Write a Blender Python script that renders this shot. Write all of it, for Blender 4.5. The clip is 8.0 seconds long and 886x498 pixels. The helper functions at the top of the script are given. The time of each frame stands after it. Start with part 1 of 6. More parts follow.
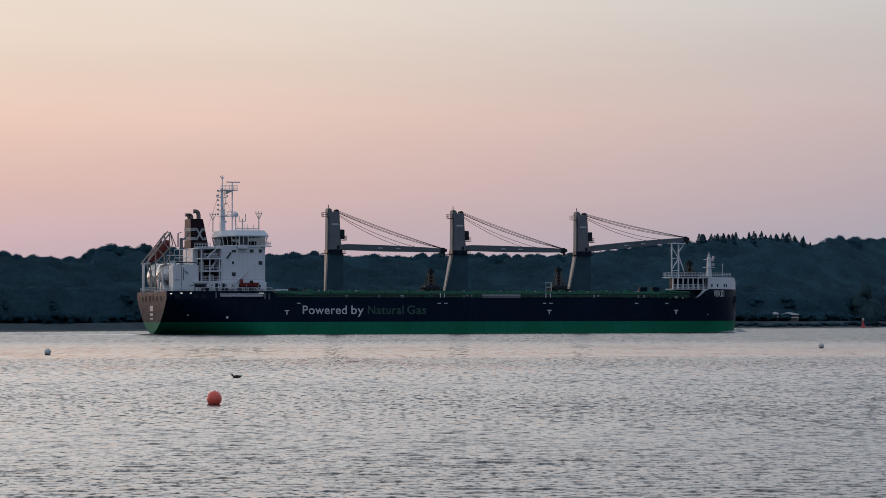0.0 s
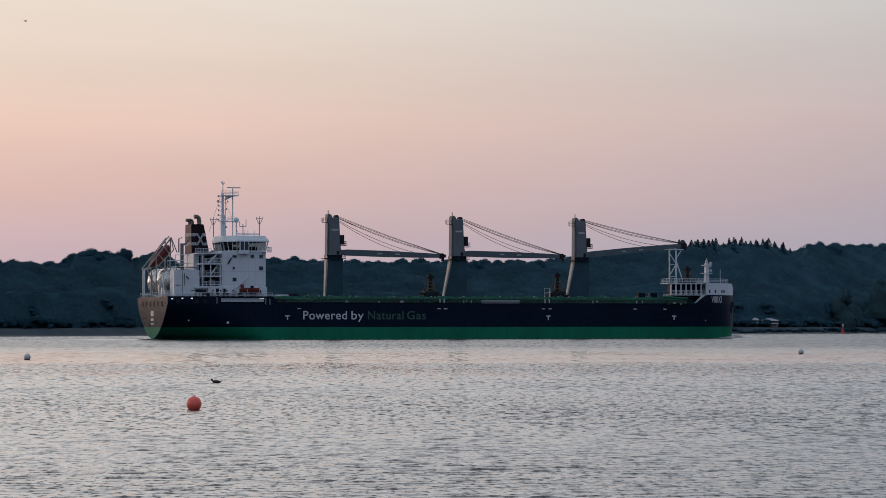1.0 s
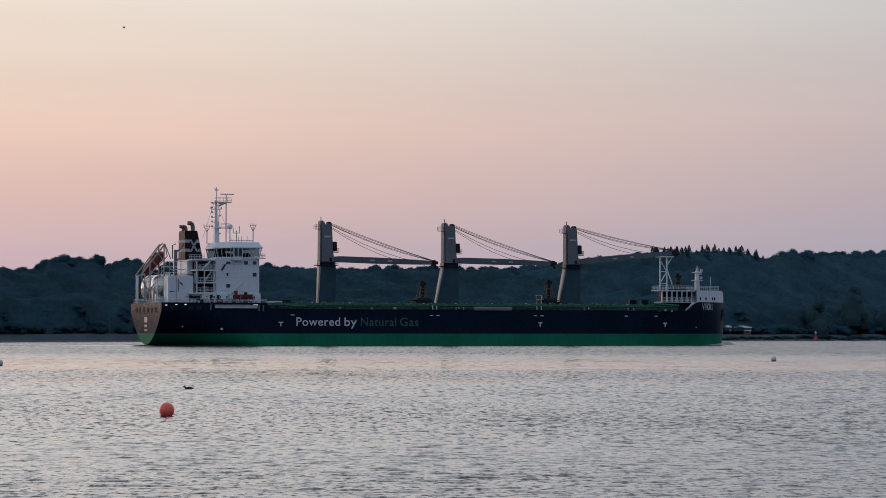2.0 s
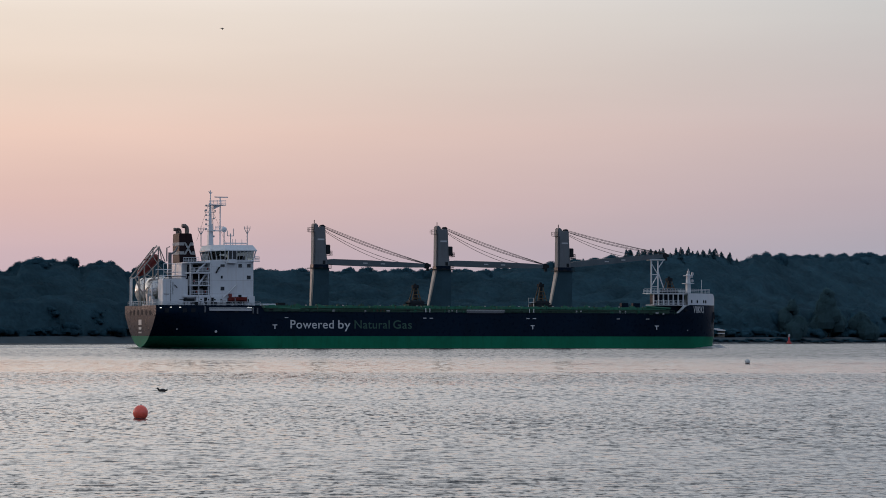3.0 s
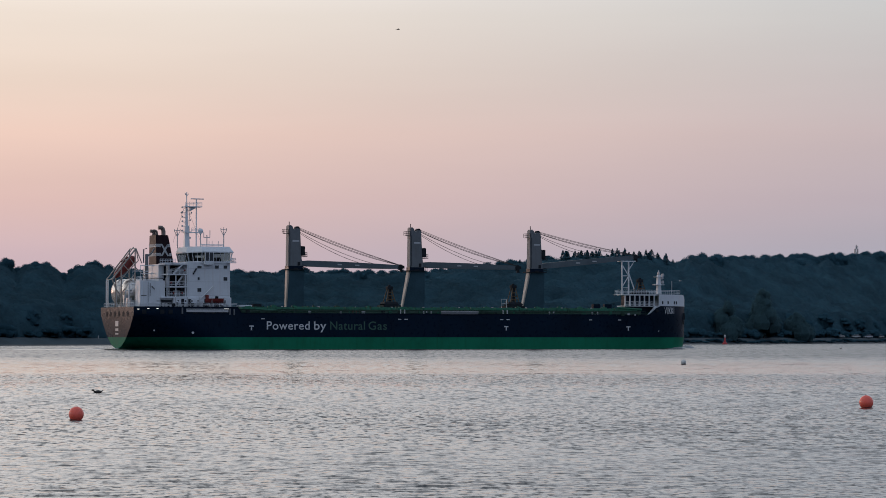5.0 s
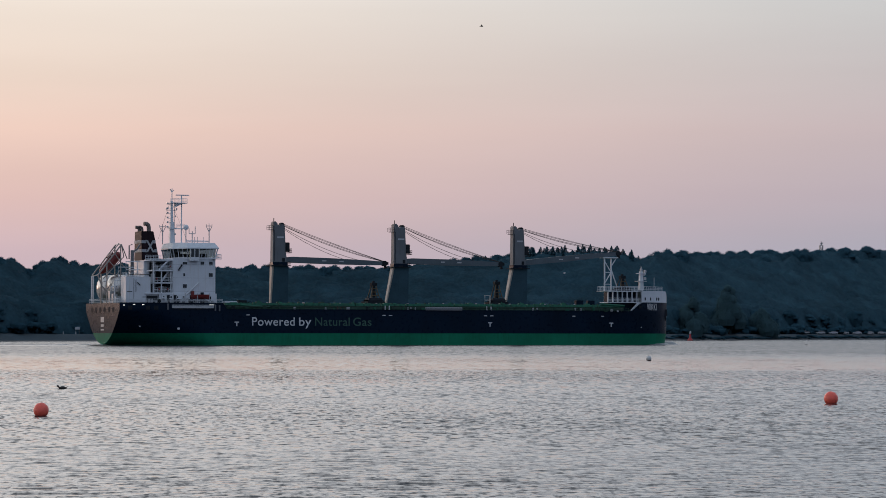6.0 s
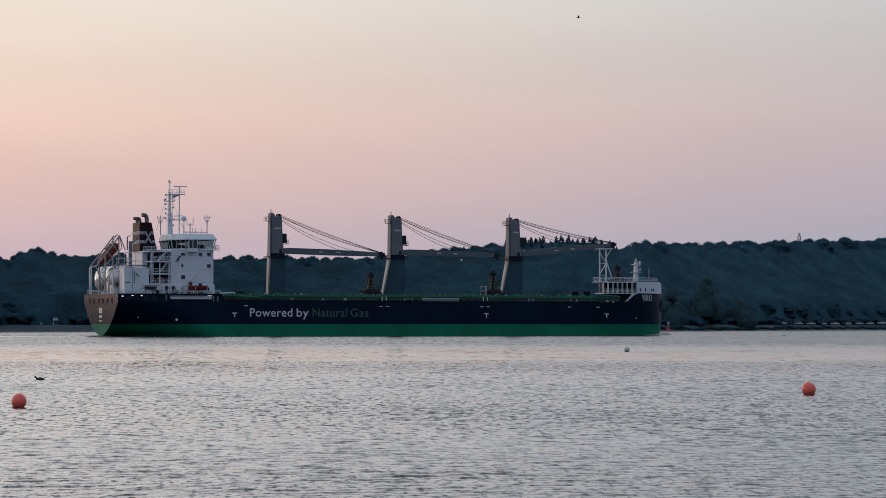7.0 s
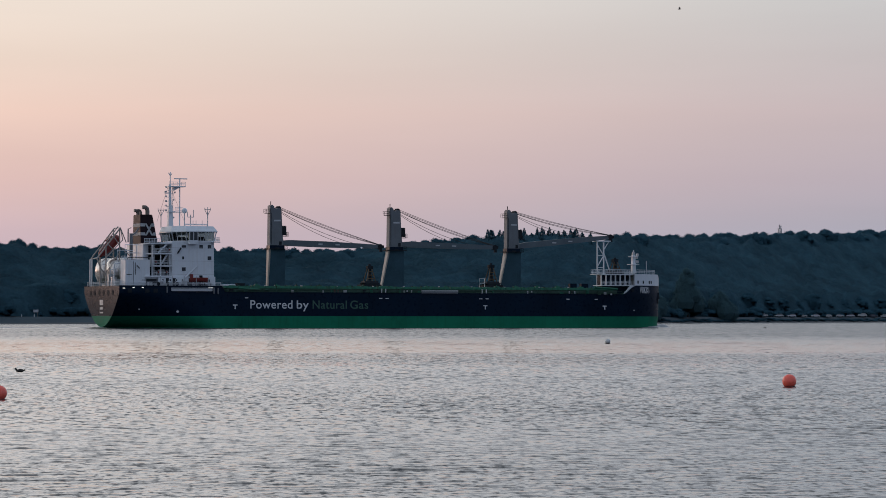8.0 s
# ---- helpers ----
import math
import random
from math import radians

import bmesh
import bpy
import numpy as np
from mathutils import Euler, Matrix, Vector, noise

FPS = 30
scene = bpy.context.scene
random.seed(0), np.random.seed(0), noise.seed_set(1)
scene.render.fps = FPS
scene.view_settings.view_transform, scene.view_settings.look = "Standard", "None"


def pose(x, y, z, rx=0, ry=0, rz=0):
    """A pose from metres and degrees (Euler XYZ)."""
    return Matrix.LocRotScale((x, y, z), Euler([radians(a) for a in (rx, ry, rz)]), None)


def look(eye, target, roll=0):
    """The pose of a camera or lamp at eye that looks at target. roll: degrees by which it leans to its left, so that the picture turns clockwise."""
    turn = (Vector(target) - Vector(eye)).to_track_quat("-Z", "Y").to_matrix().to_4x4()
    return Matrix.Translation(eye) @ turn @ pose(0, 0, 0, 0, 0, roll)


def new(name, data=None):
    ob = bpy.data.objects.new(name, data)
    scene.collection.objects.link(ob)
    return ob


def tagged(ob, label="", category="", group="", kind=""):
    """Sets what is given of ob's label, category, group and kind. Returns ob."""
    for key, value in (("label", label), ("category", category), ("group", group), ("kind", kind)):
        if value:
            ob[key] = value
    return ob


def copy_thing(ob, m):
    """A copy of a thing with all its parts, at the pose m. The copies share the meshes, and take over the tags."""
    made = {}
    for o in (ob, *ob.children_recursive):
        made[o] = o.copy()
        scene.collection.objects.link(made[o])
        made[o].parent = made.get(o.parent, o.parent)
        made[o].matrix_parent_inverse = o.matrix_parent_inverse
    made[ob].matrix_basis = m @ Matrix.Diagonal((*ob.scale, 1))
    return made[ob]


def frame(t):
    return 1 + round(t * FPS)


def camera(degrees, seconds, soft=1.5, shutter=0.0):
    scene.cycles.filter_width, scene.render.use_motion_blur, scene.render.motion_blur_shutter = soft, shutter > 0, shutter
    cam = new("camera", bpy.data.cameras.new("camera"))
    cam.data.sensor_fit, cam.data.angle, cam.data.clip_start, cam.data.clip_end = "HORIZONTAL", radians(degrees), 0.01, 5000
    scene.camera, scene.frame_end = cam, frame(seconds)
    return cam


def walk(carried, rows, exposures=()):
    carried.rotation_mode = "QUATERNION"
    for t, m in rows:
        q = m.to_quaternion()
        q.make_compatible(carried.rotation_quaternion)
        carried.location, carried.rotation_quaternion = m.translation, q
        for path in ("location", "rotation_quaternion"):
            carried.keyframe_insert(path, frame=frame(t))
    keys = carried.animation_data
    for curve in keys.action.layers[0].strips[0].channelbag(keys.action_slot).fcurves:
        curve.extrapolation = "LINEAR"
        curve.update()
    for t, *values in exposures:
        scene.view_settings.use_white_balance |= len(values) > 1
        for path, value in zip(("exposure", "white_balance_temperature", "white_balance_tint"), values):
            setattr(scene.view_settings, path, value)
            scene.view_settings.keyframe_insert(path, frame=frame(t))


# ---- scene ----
# camera: hand-held on a quay about three metres above the water, panning slowly after the ship
cam = camera(18.63, 8.0, soft=0.9)
EYE = (0, 0, 3.0)


def aim(yaw, pitch, roll):
    """Camera pose: degrees to the right of +y, degrees up, degrees of lean."""
    return pose(*EYE, 90 + pitch, 0, -yaw) @ pose(0, 0, 0, 0, 0, roll)


walk(cam, [
    (0.0, aim(0.000, 1.534, -0.136)), (0.5, aim(0.181, 1.586, -0.120)), (1.0, aim(0.419, 1.649, -0.059)),
    (1.5, aim(0.699, 1.727, -0.001)), (3.0, aim(1.535, 1.847, 0.070)), (3.5, aim(1.805, 1.848, 0.067)),
    (4.0, aim(2.117, 1.856, 0.093)), (4.5, aim(2.481, 1.876, 0.046)), (6.0, aim(3.606, 1.786, 0.048)),
    (6.5, aim(3.863, 1.694, 0.056)), (7.0, aim(4.067, 1.592, 0.031)), (7.5, aim(4.270, 1.503, 0.052)),
    (8.0, aim(4.471, 1.423, 0.058))],
     exposures=[(0.0, -0.07), (3.0, -0.03), (7.0, 0.04), (8.0, 0.04)])

# ---------------------------------------------------------------- world and sun
SUN_AZ, SUN_EL = -44.0, 2.5          # degrees to the right of +y, degrees up


def lin(r, g, b):
    """Linear colour from display values 0..255."""
    return tuple(((c / 255 + 0.055) / 1.055) ** 2.4 if c > 10 else c / 255 / 12.92 for c in (r, g, b)) + (1.0,)


def ramp(nt, stops):
    node = nt.nodes.new("ShaderNodeValToRGB")
    node.color_ramp.interpolation = "LINEAR"
    while len(node.color_ramp.elements) < len(stops):
        node.color_ramp.elements.new(0.5)
    for el, (p, c) in zip(node.color_ramp.elements, stops):
        el.position, el.color = p, c
    return node


def build_world():
    world = bpy.data.worlds.new("dusk_sky")
    scene.world = world
    world.use_nodes = True
    nt = world.node_tree
    nt.nodes.clear()
    link = nt.links.new
    out = nt.nodes.new("ShaderNodeOutputWorld")
    bg = nt.nodes.new("ShaderNodeBackground")
    co = nt.nodes.new("ShaderNodeTexCoord")
    sep = nt.nodes.new("ShaderNodeSeparateXYZ")
    link(co.outputs["Generated"], sep.inputs[0])
    # height above the horizon, squeezed so that the lowest ten degrees get half of the ramp
    mx = nt.nodes.new("ShaderNodeMath"); mx.operation = "MAXIMUM"; mx.inputs[1].default_value = 0.0
    link(sep.outputs["Z"], mx.inputs[0])
    pw = nt.nodes.new("ShaderNodeMath"); pw.operation = "POWER"; pw.inputs[1].default_value = 0.4
    link(mx.outputs[0], pw.inputs[0])
    # z 0.02 -> 0.21, 0.035 -> 0.26, 0.07 -> 0.345, 0.12 -> 0.43, 0.3 -> 0.62, 1 -> 1
    warm = ramp(nt, [(0.0, lin(186, 162, 172)), (0.2, lin(201, 178, 188)), (0.249, lin(211, 182, 187)), (0.302, lin(227, 191, 183)), (0.355, lin(243, 208, 191)), (0.392, lin(240, 217, 200)),
                     (0.427, lin(246, 229, 214)), (0.485, lin(290, 283, 280)), (0.62, lin(275, 276, 279)), (0.75, lin(200, 201, 205)), (1.0, lin(154, 170, 192))])
    cool = ramp(nt, [(0.0, lin(150, 150, 166)), (0.2, lin(164, 163, 178)), (0.249, lin(167, 166, 180)), (0.302, lin(179, 169, 179)), (0.355, lin(192, 178, 182)), (0.392, lin(193, 186, 188)),
                     (0.427, lin(197, 197, 198)), (0.49, lin(208, 216, 227)), (0.62, lin(198, 205, 217)), (0.75, lin(189, 195, 203)), (1.0, lin(154, 170, 192))])
    dusk = ramp(nt, [(0.0, lin(92, 104, 132)), (0.21, lin(106, 118, 148)), (0.345, lin(130, 138, 164)), (0.43, lin(142, 152, 176)), (0.62, lin(146, 160, 184)), (1.0, lin(154, 170, 192))])
    link(pw.outputs[0], warm.inputs[0]); link(pw.outputs[0], cool.inputs[0]); link(pw.outputs[0], dusk.inputs[0])
    dot = nt.nodes.new("ShaderNodeVectorMath"); dot.operation = "DOT_PRODUCT"
    a = radians(SUN_AZ)
    dot.inputs[1].default_value = (math.sin(a), math.cos(a), 0.0)
    link(co.outputs["Generated"], dot.inputs[0])
    span = nt.nodes.new("ShaderNodeMapRange"); span.interpolation_type = "SMOOTHSTEP"
    span.inputs["From Min"].default_value, span.inputs["From Max"].default_value = 0.48, 0.90
    link(dot.outputs["Value"], span.inputs["Value"])
    mix = nt.nodes.new("ShaderNodeMix"); mix.data_type = "RGBA"
    link(span.outputs[0], mix.inputs["Factor"])
    link(warm.outputs[0], mix.inputs["B"])
    away = nt.nodes.new("ShaderNodeMapRange"); away.interpolation_type = "SMOOTHSTEP"
    away.inputs["From Min"].default_value, away.inputs["From Max"].default_value = -0.55, 0.45
    link(dot.outputs["Value"], away.inputs["Value"])
    mix2 = nt.nodes.new("ShaderNodeMix"); mix2.data_type = "RGBA"
    link(away.outputs[0], mix2.inputs["Factor"])
    link(dusk.outputs[0], mix2.inputs["A"]); link(cool.outputs[0], mix2.inputs["B"])
    link(mix2.outputs["Result"], mix.inputs["A"])
    # thin uneven veils of high cloud
    mp = nt.nodes.new("ShaderNodeMapping"); mp.inputs["Scale"].default_value = (3.0, 3.0, 26.0)
    link(co.outputs["Generated"], mp.inputs[0])
    nz = nt.nodes.new("ShaderNodeTexNoise"); nz.inputs["Scale"].default_value = 1.6; nz.inputs["Detail"].default_value = 4
    link(mp.outputs[0], nz.inputs["Vector"])
    veil = nt.nodes.new("ShaderNodeMapRange")
    veil.inputs["From Min"].default_value, veil.inputs["From Max"].default_value = 0.3, 0.7
    veil.inputs["To Min"].default_value, veil.inputs["To Max"].default_value = 0.975, 1.025
    link(nz.outputs["Fac"], veil.inputs["Value"])
    mul = nt.nodes.new("ShaderNodeVectorMath"); mul.operation = "SCALE"
    link(mix.outputs["Result"], mul.inputs[0]); link(veil.outputs[0], mul.inputs["Scale"])
    sky = nt.nodes.new("ShaderNodeTexSky")
    sky.sky_type = "NISHITA"; sky.sun_disc = False
    sky.sun_elevation, sky.sun_rotation = radians(SUN_EL), radians(SUN_AZ)
    sky.dust_density = 2.0
    tint = nt.nodes.new("ShaderNodeVectorMath"); tint.operation = "SCALE"; tint.inputs["Scale"].default_value = 0.004
    link(sky.outputs[0], tint.inputs[0])
    add = nt.nodes.new("ShaderNodeVectorMath"); add.operation = "ADD"
    link(mul.outputs[0], add.inputs[0]); link(tint.outputs[0], add.inputs[1])
    link(add.outputs[0], bg.inputs["Color"])
    bg.inputs["Strength"].default_value = 1.0
    link(bg.outputs[0], out.inputs[0])


build_world()
sun = new("sun", bpy.data.lights.new("sun", "SUN"))
sun.data.energy, sun.data.angle, sun.data.color = 0.21, radians(9), (1.0, 0.68, 0.56)
_a, _e = radians(SUN_AZ), radians(SUN_EL)
sun.matrix_world = look((0, 0, 60), (-math.sin(_a) * math.cos(_e) * 10, -math.cos(_a) * math.cos(_e) * 10, 60 - math.sin(_e) * 10))


# ---------------------------------------------------------------- materials
def surface(name, base, rough=0.5, metal=0.0, vary=0.25, scale=0.6, bump=0.0, bscale=3.0, streak=0.0, dirt=None, per=0.0, coat=0.0, spec=0.5, lift=0.0, haze=None):
    """A painted or natural surface: colour varied at two scales, optional vertical streaks, relief, and a change per object."""
    m = bpy.data.materials.new(name)
    m.use_nodes = True
    nt = m.node_tree
    link = nt.links.new
    bsdf = nt.nodes["Principled BSDF"]
    bsdf.inputs["Metallic"].default_value = metal
    bsdf.inputs["Coat Weight"].default_value = coat
    bsdf.inputs["Specular IOR Level"].default_value = spec
    co = nt.nodes.new("ShaderNodeTexCoord")
    n1 = nt.nodes.new("ShaderNodeTexNoise"); n1.inputs["Scale"].default_value = scale; n1.inputs["Detail"].default_value = 5
    n2 = nt.nodes.new("ShaderNodeTexNoise"); n2.inputs["Scale"].default_value = scale * 9; n2.inputs["Detail"].default_value = 3
    link(co.outputs["Object"], n1.inputs["Vector"]); link(co.outputs["Object"], n2.inputs["Vector"])
    s = nt.nodes.new("ShaderNodeMath"); s.operation = "MULTIPLY_ADD"; s.inputs[1].default_value = 0.65
    k = nt.nodes.new("ShaderNodeMath"); k.operation = "MULTIPLY"; k.inputs[1].default_value = 0.35
    link(n2.outputs["Fac"], k.inputs[0]); link(n1.outputs["Fac"], s.inputs[0]); link(k.outputs[0], s.inputs[2])
    r = nt.nodes.new("ShaderNodeMapRange")
    r.inputs["From Min"].default_value, r.inputs["From Max"].default_value = 0.3, 0.7
    r.inputs["To Min"].default_value, r.inputs["To Max"].default_value = 1 - vary, 1 + vary
    link(s.outputs[0], r.inputs["Value"])
    value = r.outputs[0]
    if per:
        oi = nt.nodes.new("ShaderNodeObjectInfo"); geo = nt.nodes.new("ShaderNodeNewGeometry")
        ad = nt.nodes.new("ShaderNodeMath"); ad.operation = "ADD"
        link(oi.outputs["Random"], ad.inputs[0]); link(geo.outputs["Random Per Island"], ad.inputs[1])
        pr = nt.nodes.new("ShaderNodeMapRange")
        pr.inputs["From Max"].default_value = 2.0
        pr.inputs["To Min"].default_value, pr.inputs["To Max"].default_value = 1 - per, 1 + per
        link(ad.outputs[0], pr.inputs["Value"])
        mm = nt.nodes.new("ShaderNodeMath"); mm.operation = "MULTIPLY"
        link(value, mm.inputs[0]); link(pr.outputs[0], mm.inputs[1])
        value = mm.outputs[0]
    sc = nt.nodes.new("ShaderNodeVectorMath"); sc.operation = "SCALE"
    sc.inputs[0].default_value = base[:3]
    link(value, sc.inputs["Scale"])
    colour = sc.outputs[0]
    if haze:
        # distance haze put into the colour, paler eastward: x from, x to, tone there
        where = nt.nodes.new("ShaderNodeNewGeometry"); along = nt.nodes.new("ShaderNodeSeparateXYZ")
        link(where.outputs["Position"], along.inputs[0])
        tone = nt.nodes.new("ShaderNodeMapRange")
        for key, v in zip(("From Min", "From Max", "To Min", "To Max"), haze):
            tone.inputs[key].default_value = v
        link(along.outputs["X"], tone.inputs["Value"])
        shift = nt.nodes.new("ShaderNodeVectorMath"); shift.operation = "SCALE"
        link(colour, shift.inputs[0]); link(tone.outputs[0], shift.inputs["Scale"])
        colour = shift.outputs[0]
    if streak:
        mp = nt.nodes.new("ShaderNodeMapping"); mp.inputs["Scale"].default_value = (1.3, 1.3, 0.09)
        link(co.outputs["Object"], mp.inputs[0])
        n3 = nt.nodes.new("ShaderNodeTexNoise"); n3.inputs["Scale"].default_value = 1.5; n3.inputs["Detail"].default_value = 4
        link(mp.outputs[0], n3.inputs["Vector"])
        mr = nt.nodes.new("ShaderNodeMapRange")
        mr.inputs["From Min"].default_value, mr.inputs["From Max"].default_value = 0.52, 0.75
        mr.inputs["To Max"].default_value = streak
        link(n3.outputs["Fac"], mr.inputs["Value"])
        mx = nt.nodes.new("ShaderNodeMix"); mx.data_type = "RGBA"
        mx.inputs["B"].default_value = (*(dirt or (0.16, 0.09, 0.05)), 1)
        link(mr.outputs[0], mx.inputs["Factor"]); link(colour, mx.inputs["A"])
        colour = mx.outputs["Result"]
    link(colour, bsdf.inputs["Base Color"])
    rr = nt.nodes.new("ShaderNodeMapRange")
    rr.inputs["To Min"].default_value, rr.inputs["To Max"].default_value = max(0.02, rough - 0.12), min(1.0, rough + 0.12)
    link(n2.outputs["Fac"], rr.inputs["Value"]); link(rr.outputs[0], bsdf.inputs["Roughness"])
    if lift:
        # leaves of a clump turn every way: soften the clump's own facing
        geo2 = nt.nodes.new("ShaderNodeNewGeometry")
        lv = nt.nodes.new("ShaderNodeVectorMath"); lv.operation = "ADD"; lv.inputs[1].default_value = (0, 0, lift)
        nv = nt.nodes.new("ShaderNodeVectorMath"); nv.operation = "NORMALIZE"
        link(geo2.outputs["True Normal"], lv.inputs[0]); link(lv.outputs[0], nv.inputs[0]); link(nv.outputs[0], bsdf.inputs["Normal"])
        # light that falls on one side of a leaf also comes through
        tr = nt.nodes.new("ShaderNodeBsdfTranslucent"); mixs = nt.nodes.new("ShaderNodeMixShader")
        mixs.inputs[0].default_value = 0.42
        link(colour, tr.inputs["Color"]); link(bsdf.outputs[0], mixs.inputs[1]); link(tr.outputs[0], mixs.inputs[2])
        link(mixs.outputs[0], nt.nodes["Material Output"].inputs["Surface"])
    if bump:
        nb = nt.nodes.new("ShaderNodeTexNoise"); nb.inputs["Scale"].default_value = bscale; nb.inputs["Detail"].default_value = 4
        link(co.outputs["Object"], nb.inputs["Vector"])
        bp = nt.nodes.new("ShaderNodeBump"); bp.inputs["Distance"].default_value = bump; bp.inputs["Strength"].default_value = 0.7
        link(nb.outputs["Fac"], bp.inputs["Height"]); link(bp.outputs[0], bsdf.inputs["Normal"])
    return m


def water_surface():
    m = bpy.data.materials.new("fjord_water")
    m.use_nodes = True
    nt = m.node_tree
    link = nt.links.new
    bsdf = nt.nodes["Principled BSDF"]
    bsdf.inputs["Base Color"].default_value = (0.02, 0.022, 0.024, 1)
    bsdf.inputs["IOR"].default_value = 1.333
    bsdf.inputs["Roughness"].default_value = 0.06
    co = nt.nodes.new("ShaderNodeTexCoord")

    def waves(scale, stretch, detail, turn):
        mp = nt.nodes.new("ShaderNodeMapping")
        mp.inputs["Scale"].default_value = (stretch, 1.0, 1.0); mp.inputs["Rotation"].default_value = (0, 0, radians(turn))
        link(co.outputs["Object"], mp.inputs[0])
        n = nt.nodes.new("ShaderNodeTexNoise"); n.inputs["Scale"].default_value = scale; n.inputs["Detail"].default_value = detail
        n.inputs["Roughness"].default_value = 0.55
        link(mp.outputs[0], n.inputs["Vector"])
        return n.outputs["Color"]
    fine, calm = waves(5.0, 0.8, 3, 12), waves(0.016, 0.3, 3, 4)
    near, middle, wide = waves(2.2, 2.2, 3, 3), waves(0.75, 3.0, 3, -2), waves(0.2, 6.0, 3, 0)

    def tilt(colour, amount):
        """Slopes of one wave train: a random vector about zero."""
        c = nt.nodes.new("ShaderNodeVectorMath"); c.operation = "SUBTRACT"; c.inputs[1].default_value = (0.5, 0.5, 0.5)
        link(colour, c.inputs[0])
        q = nt.nodes.new("ShaderNodeVectorMath"); q.operation = "MULTIPLY"; q.inputs[1].default_value = (amount * 0.6, amount, 0.0)
        link(c.outputs[0], q.inputs[0])
        return q.outputs[0]

    def vec(op, p, q, scale=False):
        n = nt.nodes.new("ShaderNodeVectorMath"); n.operation = op
        link(p, n.inputs[0])
        link(q, n.inputs["Scale"] if scale else n.inputs[1])
        return n.outputs[0]

    def span(value, a, b, c, d):
        r = nt.nodes.new("ShaderNodeMapRange")
        for key, v in zip(("From Min", "From Max", "To Min", "To Max"), (a, b, c, d)):
            r.inputs[key].default_value = v
        link(value, r.inputs["Value"])
        return r.outputs[0]
    # out on the fjord the waves are too small to model: there the slopes are in the normals alone,
    # and the ones that face the quay hide those behind them
    sep = nt.nodes.new("ShaderNodeSeparateXYZ")
    link(co.outputs["Object"], sep.inputs[0])
    # the edges of wind lanes wander
    wander = nt.nodes.new("ShaderNodeMath"); wander.operation = "MULTIPLY_ADD"
    wander.inputs[1].default_value = 70.0
    link(span(waves(0.012, 1.0, 3, 0), 0.0, 1.0, -0.5, 0.5), wander.inputs[0]); link(sep.outputs["Y"], wander.inputs[2])
    reach = wander.outputs[0]
    out = span(sep.outputs["Y"], 105.0, 175.0, 0.0, 1.0)
    far = vec("ADD", vec("ADD", tilt(near, 0.35), tilt(middle, 0.3)), tilt(wide, 0.28))
    streaks = tilt(waves(0.055, 2.2, 4, 2), 0.18)
    far = vec("SCALE", vec("ADD", far, streaks), out, True)
    slopes = vec("ADD", far, tilt(fine, 0.22))
    # the steep fronts of wavelets: short dark strokes, longer ones farther out where only the larger waves stand clear
    fronts = None
    for scale, stretch, turn, a, b, c, d in ((3.2, 1.9, 4, 0, 1, 58, 80), (1.35, 3.1, -3, 58, 80, 112, 145), (0.45, 5.6, 2, 112, 145, 220, 300), (0.1, 14.0, -1, 220, 300, 5000, 6000)):
        mp = nt.nodes.new("ShaderNodeMapping")
        mp.inputs["Scale"].default_value = (stretch, 1.0, 1.0); mp.inputs["Rotation"].default_value = (0, 0, radians(turn * 0.3))
        link(co.outputs["Object"], mp.inputs[0])
        nz = nt.nodes.new("ShaderNodeTexNoise"); nz.inputs["Scale"].default_value = scale; nz.inputs["Detail"].default_value = 3.0
        link(mp.outputs[0], nz.inputs["Vector"])
        stroke = span(nz.outputs["Fac"], 0.5, 0.78 if scale > 3 else 0.74, 0.0, 1.0)
        for edge in (span(sep.outputs["Y"], a, b, 0.0, 1.0), span(sep.outputs["Y"], c, d, 1.0, 0.0)):
            pr = nt.nodes.new("ShaderNodeMath"); pr.operation = "MULTIPLY"
            link(stroke, pr.inputs[0]); link(edge, pr.inputs[1])
            stroke = pr.outputs[0]
        if fronts is not None:
            ad = nt.nodes.new("ShaderNodeMath"); ad.operation = "ADD"
            link(fronts, ad.inputs[0]); link(stroke, ad.inputs[1])
            stroke = ad.outputs[0]
        fronts = stroke
    # far out the ripples are finer than the eye resolves
    link(span(sep.outputs["Y"], 200.0, 420.0, 0.06, 0.22), bsdf.inputs["Roughness"])
    front = nt.nodes.new("ShaderNodeCombineXYZ")
    link(span(fronts, 0.0, 1.0, 0.0, -0.24), front.inputs["Y"])
    slopes = vec("ADD", slopes, front.outputs[0])
    # a smoother lane between two breezes
    lane = nt.nodes.new("ShaderNodeMath"); lane.operation = "MULTIPLY"
    link(span(reach, 218.0, 232.0, 0.0, 1.0), lane.inputs[0]); link(span(reach, 320.0, 420.0, 1.0, 0.0), lane.inputs[1])
    slopes = vec("SCALE", slopes, span(lane.outputs[0], 0.0, 1.0, 1.0, 0.42), True)
    slopes = vec("SCALE", slopes, span(calm, 0.38, 0.62, 0.75, 1.15), True)
    lean = nt.nodes.new("ShaderNodeCombineXYZ")
    tip = nt.nodes.new("ShaderNodeMath"); tip.operation = "MULTIPLY"
    link(span(out, 0.0, 1.0, -0.042, -0.055), tip.inputs[0]); link(span(lane.outputs[0], 0.0, 1.0, 1.0, 0.6), tip.inputs[1])
    swell = nt.nodes.new("ShaderNodeMath"); swell.operation = "ADD"
    link(tip.outputs[0], swell.inputs[0]); link(span(sep.outputs["Y"], 310.0, 420.0, 0.0, -0.04), swell.inputs[1])
    link(swell.outputs[0], lean.inputs["Y"])
    geo = nt.nodes.new("ShaderNodeNewGeometry")
